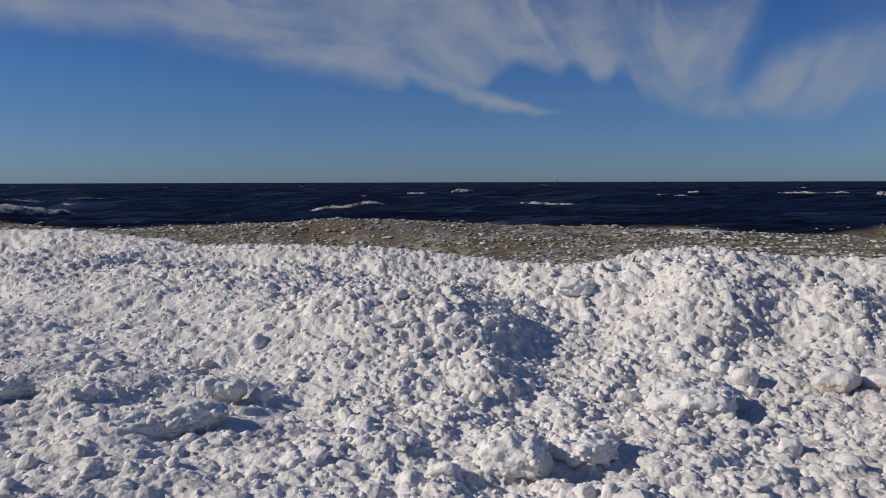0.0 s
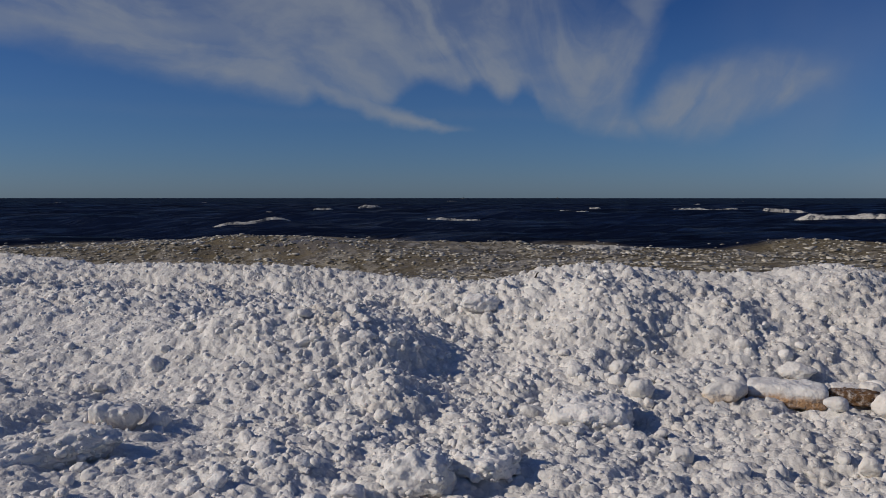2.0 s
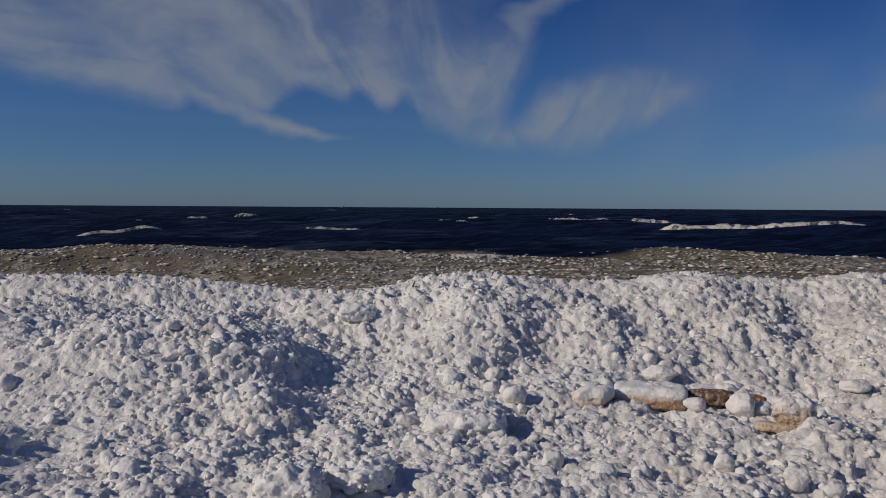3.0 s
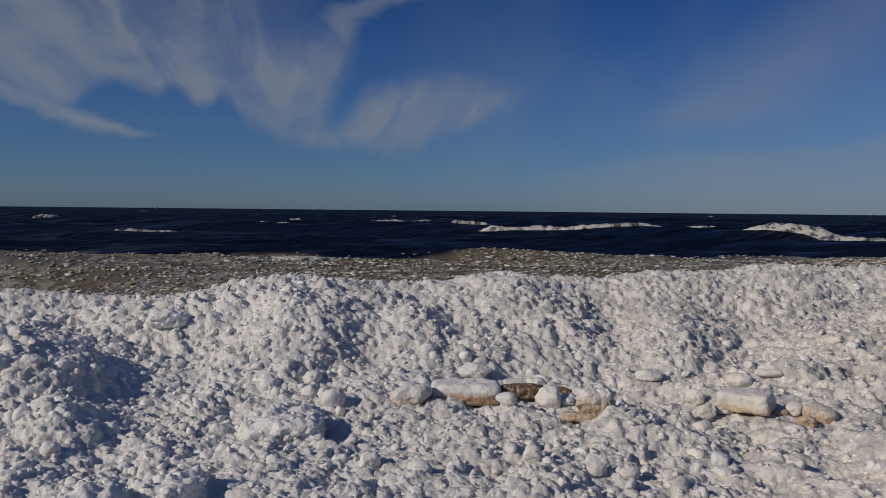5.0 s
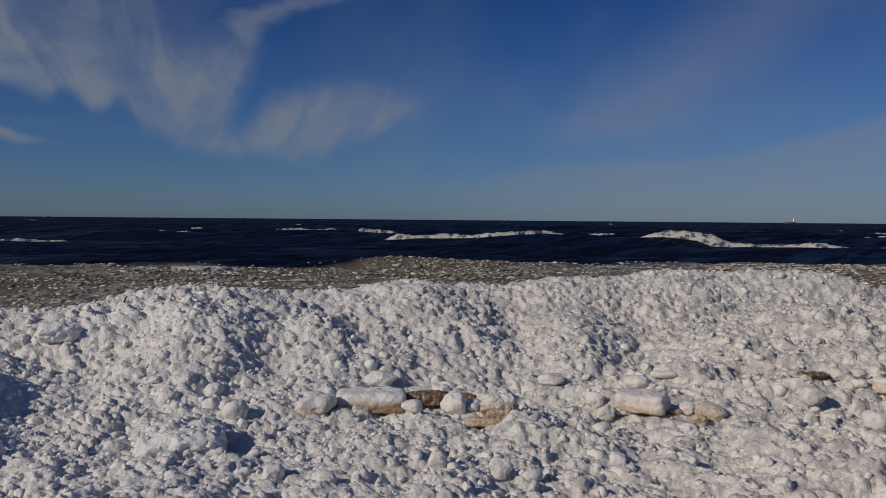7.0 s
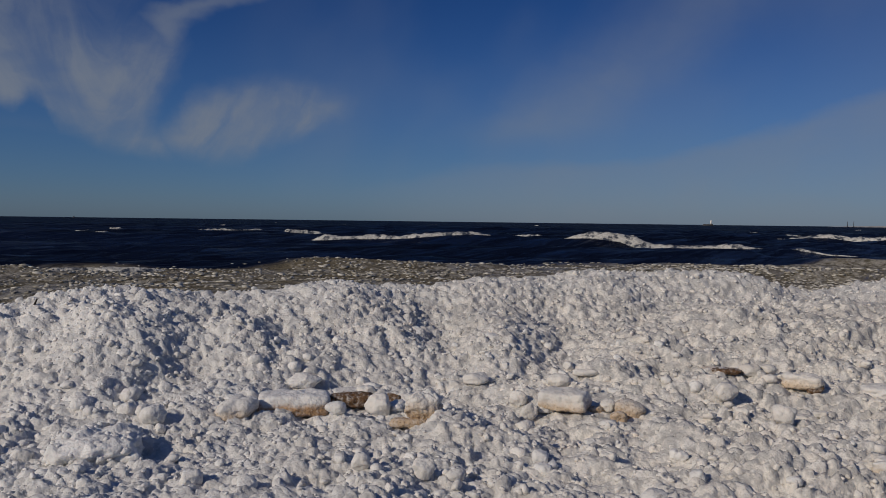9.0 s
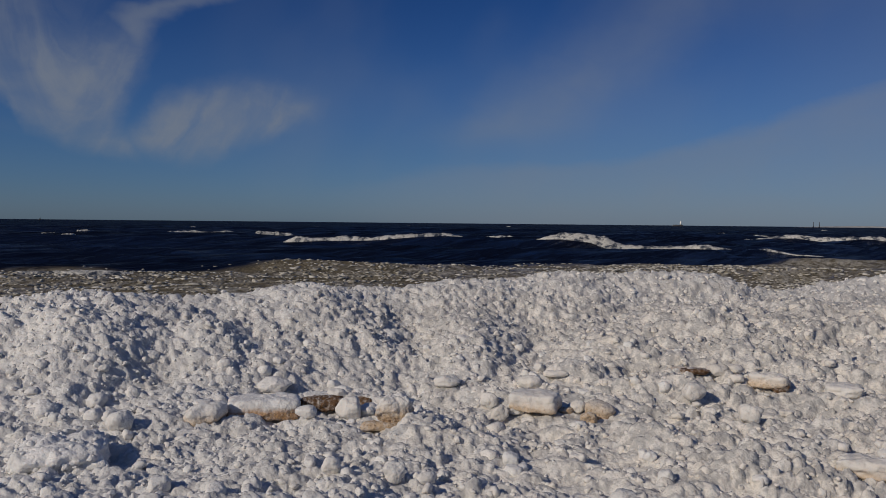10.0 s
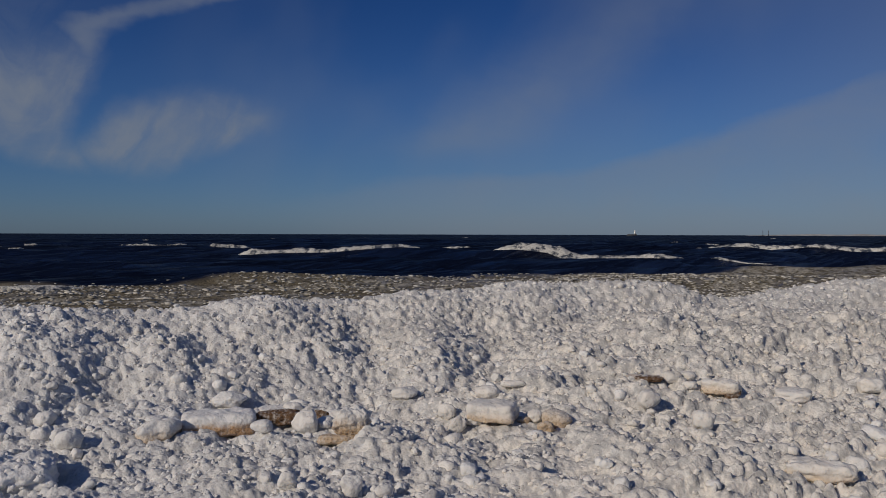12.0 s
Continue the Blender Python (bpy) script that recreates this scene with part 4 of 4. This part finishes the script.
ice_piece("ice_block", 6.90, 3.18, 0.12, 0.10, 0.06, -64, ICE_BLOCK, "small square white ice block", 636, 4, 0.08, 0.08)
ice_piece("ice_block", 6.81, 3.31, 0.16, 0.11, 0.07, -63, ICE_BLOCK, "small flat white ice block", 637, 3.6, 0.12, 0.08)
ice_piece("ice_ball", 6.11, 3.43, 0.11, 0.10, 0.08, -60, ICE_BLOCK, "small white ice ball on smooth shore ice", 638, 2.2, 0.08, 0.08)
ice_piece("ice_lump", 6.27, 3.17, 0.19, 0.16, 0.16, -62, ICE_BLOCK, "domed white ice lump on smooth shore ice", 639, 2.3, 0.14, 0.08)
ice_piece("ice_block", 4.47, 3.46, 0.11, 0.09, 0.07, -51, ICE_BLOCK, "square-edged white ice block with a shaded front", 640, 3.6, 0.1, 0.08)
ice_piece("ice_lump", 8.77, 2.72, 0.26, 0.21, 0.16, -72, ICE_BLOCK, "rounded white ice lump at the edge of smooth ice", 641, 2.6, 0.12, 0.08)
ice_piece("ice_block", 8.09, 3.18, 0.31, 0.22, 0.12, -68, ICE_BLOCK, "low flat white ice block on smooth shore ice", 642, 3.6, 0.12, 0.08)
ice_piece("sandy_ice_slab", 5.77, 2.04, 0.45, 0.24, 0.145, -69, ICE_FAINT, "long white ice slab with a faint orange sandy edge", 643, 3.6, 0.16, 0.08, crust=0.02)
# pieces in the rubble
ice_piece("ice_slab", -1.94, 5.11, 1.02, 0.46, 0.23, 31, ICE_BLOCK, "long crusted white ice slab half sunk in rubble", 644, 2.8, 0.2, 0.4, 0, -4, crust=0.05, knobs=170)
ice_piece("ice_slab", -1.66, 5.86, 0.35, 0.21, 0.18, 4, ICE_FAINT, "upturned end of a creamy white ice slab", 645, 3.5, 0.14, 0.12, 0, 8, crust=0.02, knobs=14)
ice_piece("ice_slab", -3.18, 5.66, 0.45, 0.27, 0.18, 29, ICE_BLOCK, "white ice slab with a deeply shaded side", 646, 3.2, 0.16, 0.15, crust=0.03, knobs=60)
ice_piece("ice_boulder", 0.39, 4.48, 0.43, 0.32, 0.22, -11, ICE_BLOCK, "big rounded white ice boulder with a sandy foot crack", 647, 2.6, 0.18, 0.25, crust=0.05, knobs=24)
ice_piece("ice_boulder", 0.79, 4.58, 0.43, 0.30, 0.13, -2, ICE_BLOCK, "low broken white ice boulder in deep shade beside a bigger one", 648, 2.6, 0.2, 0.3, crust=0.05, knobs=40)
ice_piece("ice_slab", 1.77, 5.68, 0.62, 0.49, 0.23, -27, ICE_BLOCK, "flat tilted ice slab crusted with snow", 649, 3.5, 0.16, 0.35, 6, 0, crust=0.05, knobs=50)
ice_piece("ice_lump", 2.31, 6.15, 0.20, 0.16, 0.16, -21, ICE_BLOCK, "pointed white ice lump beside a flat slab", 650, 2.6, 0.14, 0.05, 0, 12)
ice_piece("ice_boulder", 1.45, 8.80, 0.43, 0.30, 0.17, -9, ICE_BLOCK, "blocky white ice boulder over a small hollow", 651, 3.6, 0.12, 0.15, crust=0.03)
ice_piece("ice_lump", 2.94, 4.18, 0.12, 0.09, 0.12, -33, ICE_BLOCK, "pointed white ice lump with a short shadow", 652, 2.4, 0.14, 0.05)
ice_piece("ice_lump", 3.22, 3.89, 0.14, 0.11, 0.13, -38, ICE_BLOCK, "squarish white ice lump in near rubble", 653, 2.8, 0.14, 0.1)
ice_piece("ice_ball", 9.92, 6.39, .10, .09, .09, 0, ICE_BLOCK, "small white ice ball perched on the ridge crest", 690, 2.2, .06, .1)

build_rubble()


def build_near_lumps():
    """The nearest large lumps, each one a piece of its own."""
    rng = np.random.RandomState(14)
    shapes = []
    for k in range(10):
        v, f = lumpy(3, 140 + k, 0.3, 0.2, 0.7)
        grain = np.array([abs(noise.noise(Vector(p * 2.6 + Vector((k, 0, 0))))) + 0.5 * abs(noise.noise(Vector(p * 6.0))) for p in v])
        me = mesh_of("ice_lump", v * (0.92 + 0.22 * grain[:, None]), f, ICE_BLOCK)
        shapes.append(me)
    ground = bpy.data.objects["ground"]
    az, R = np.radians(rng.uniform(-33, 77, 900)), 9.0 * np.sqrt(rng.uniform(0.17, 1, 900))
    x, y = R * np.sin(az), R * np.cos(az)
    keep = clear_of_pieces(x, y)
    p = surface(x, y)[keep][:290]
    for i, place in enumerate(p):
        size = 0.042 * rng.uniform() ** -0.32
        ob = new("ice_lump", shapes[i % 10])
        ob.parent = ground
        ob.location = place + np.array((0, 0, -0.1 * size))
        ob.rotation_euler = (rng.uniform(-0.4, 0.4), rng.uniform(-0.4, 0.4), rng.uniform(0, 6.28))
        ob.scale = np.minimum(size, 0.10) * np.array((rng.uniform(0.9, 1.3), rng.uniform(0.75, 1.0), rng.uniform(0.6, 0.95)))


build_near_lumps()


def build_twig():
    bm = bmesh.new()
    m = Matrix.Translation((0, 0, 0.03)) @ Euler((0.25, 0.3, 0)).to_matrix().to_4x4()
    bmesh.ops.create_cone(bm, cap_ends=True, segments=7, radius1=0.013, radius2=0.006, depth=0.075, matrix=m)
    bmesh.ops.create_cone(bm, cap_ends=True, segments=6, radius1=0.008, radius2=0.003, depth=0.035,
                          matrix=Matrix.Translation((0.014, 0, 0.055)) @ Euler((0, 0.9, 0)).to_matrix().to_4x4())
    ob = part("twig", bm, TWIG, None)
    ob.location = (2.15, 9.12, land(2.15, 9.12) + 0.01)
    tagged(ob, "short dark wet twig stuck in the ice ridge", "twig")


build_twig()


# ---- far off on the horizon ----
def block(bm, x, y, z, w, d, h, taper=1.0):
    got = bmesh.ops.create_cube(bm, size=1.0)["verts"]
    for v in got:
        k = taper if v.co.z > 0 else 1.0
        v.co = Vector((x + v.co.x * w * k, y + v.co.y * d * k, z + (v.co.z + 0.5) * h))


def bearing(azimuth, dist, z=SEA):
    a = radians(azimuth)
    return Matrix.Translation((dist * math.sin(a), dist * math.cos(a), z)) @ pose(0, 0, 0, 0, 0, -azimuth)


def far_ship(azimuth, dist, k, label):
    ship = new("ship")
    ship.matrix_world = bearing(azimuth, dist)
    tagged(ship, label, "ship", "ships on the horizon")
    bm = bmesh.new()
    block(bm, 0, 0, -0.5, 9 * k, 4 * k, 2.2 * k, 1.12)
    part("hull", bm, DARK_SAIL, ship)
    bm = bmesh.new()
    block(bm, -1.5 * k, 0, 1.6 * k, 2.6 * k, 2.4 * k, 2.0 * k, 0.85)
    part("cabin", bm, DARK_SAIL, ship)
    bm = bmesh.new()
    bmesh.ops.create_cone(bm, cap_ends=True, segments=8, radius1=0.5 * k, radius2=0.2 * k, depth=7 * k, matrix=Matrix.Translation((0.8 * k, 0, 5 * k)))
    part("mast", bm, DARK_SAIL, ship)


far_ship(8.0, 1500, 0.75, "tiny dark ship with a mast far out at sea")
far_ship(14.6, 2200, 0.8, "tiny dark ship far out on the horizon")


def build_beacon():
    beacon = new("beacon")
    beacon.matrix_world = bearing(57.3, 1500)
    tagged(beacon, "white harbour beacon on a dark stone mole head", "lighthouse")
    bm = bmesh.new()
    block(bm, -3, 0, -0.5, 20, 6, 3.2, 0.8)
    part("mole", bm, DARK_STONE, beacon, "low dark stone base")
    for r, z0, h, name in ((1.5, 2.6, 5.2, "tower"), (1.9, 7.8, 0.4, "gallery"), (1.1, 8.2, 1.4, "lantern")):
        bm = bmesh.new()
        bmesh.ops.create_cone(bm, cap_ends=True, segments=14, radius1=r, radius2=r * 0.85, depth=h, matrix=Matrix.Translation((2, 0, z0 + h / 2)))
        part(name, bm, WHITE_PAINT, beacon)


build_beacon()


def build_far_shore():
    rng = np.random.RandomState(4)
    a = np.linspace(64.5, 96, 160)
    prof = 3.0 * np.clip((a - 64.5) / 3, 0, 1) + 2.2 * (fbm(a * 0.8, a * 0, 15, 4) + 0.3) * np.clip((a - 64.5) / 8, 0, 1)
    vs = []
    for dist, k in ((2300, 0), (2330, 1), (2420, 1), (2480, 0)):
        vs.append(np.stack([dist * np.sin(np.radians(a)), dist * np.cos(np.radians(a)), SEA - 0.3 + k * (0.6 + np.maximum(0, prof))], -1))
    ob = new("far_shore", mesh_of("far_shore", np.concatenate(vs), grid_faces(4, len(a))[:, ::-1], PALE_SHORE))
    tagged(ob, "low pale breakwater and shore along the horizon", "shore", kind="structure")
    for az in (65.6, 65.95):
        post = new("harbour_mast")
        post.matrix_world = bearing(az, 2250)
        tagged(post, "slim dark harbour mast on the far breakwater", "mast", "harbour masts")
        bm = bmesh.new()
        bmesh.ops.create_cone(bm, cap_ends=True, segments=8, radius1=0.8, radius2=0.5, depth=14, matrix=Matrix.Translation((0, 0, 7)))
        part("pole", bm, DARK_STONE, post)
        bm = bmesh.new()
        block(bm, 0, 0, 0, 3, 3, 2.2, 0.8)
        part("footing", bm, DARK_STONE, post)


build_far_shore()
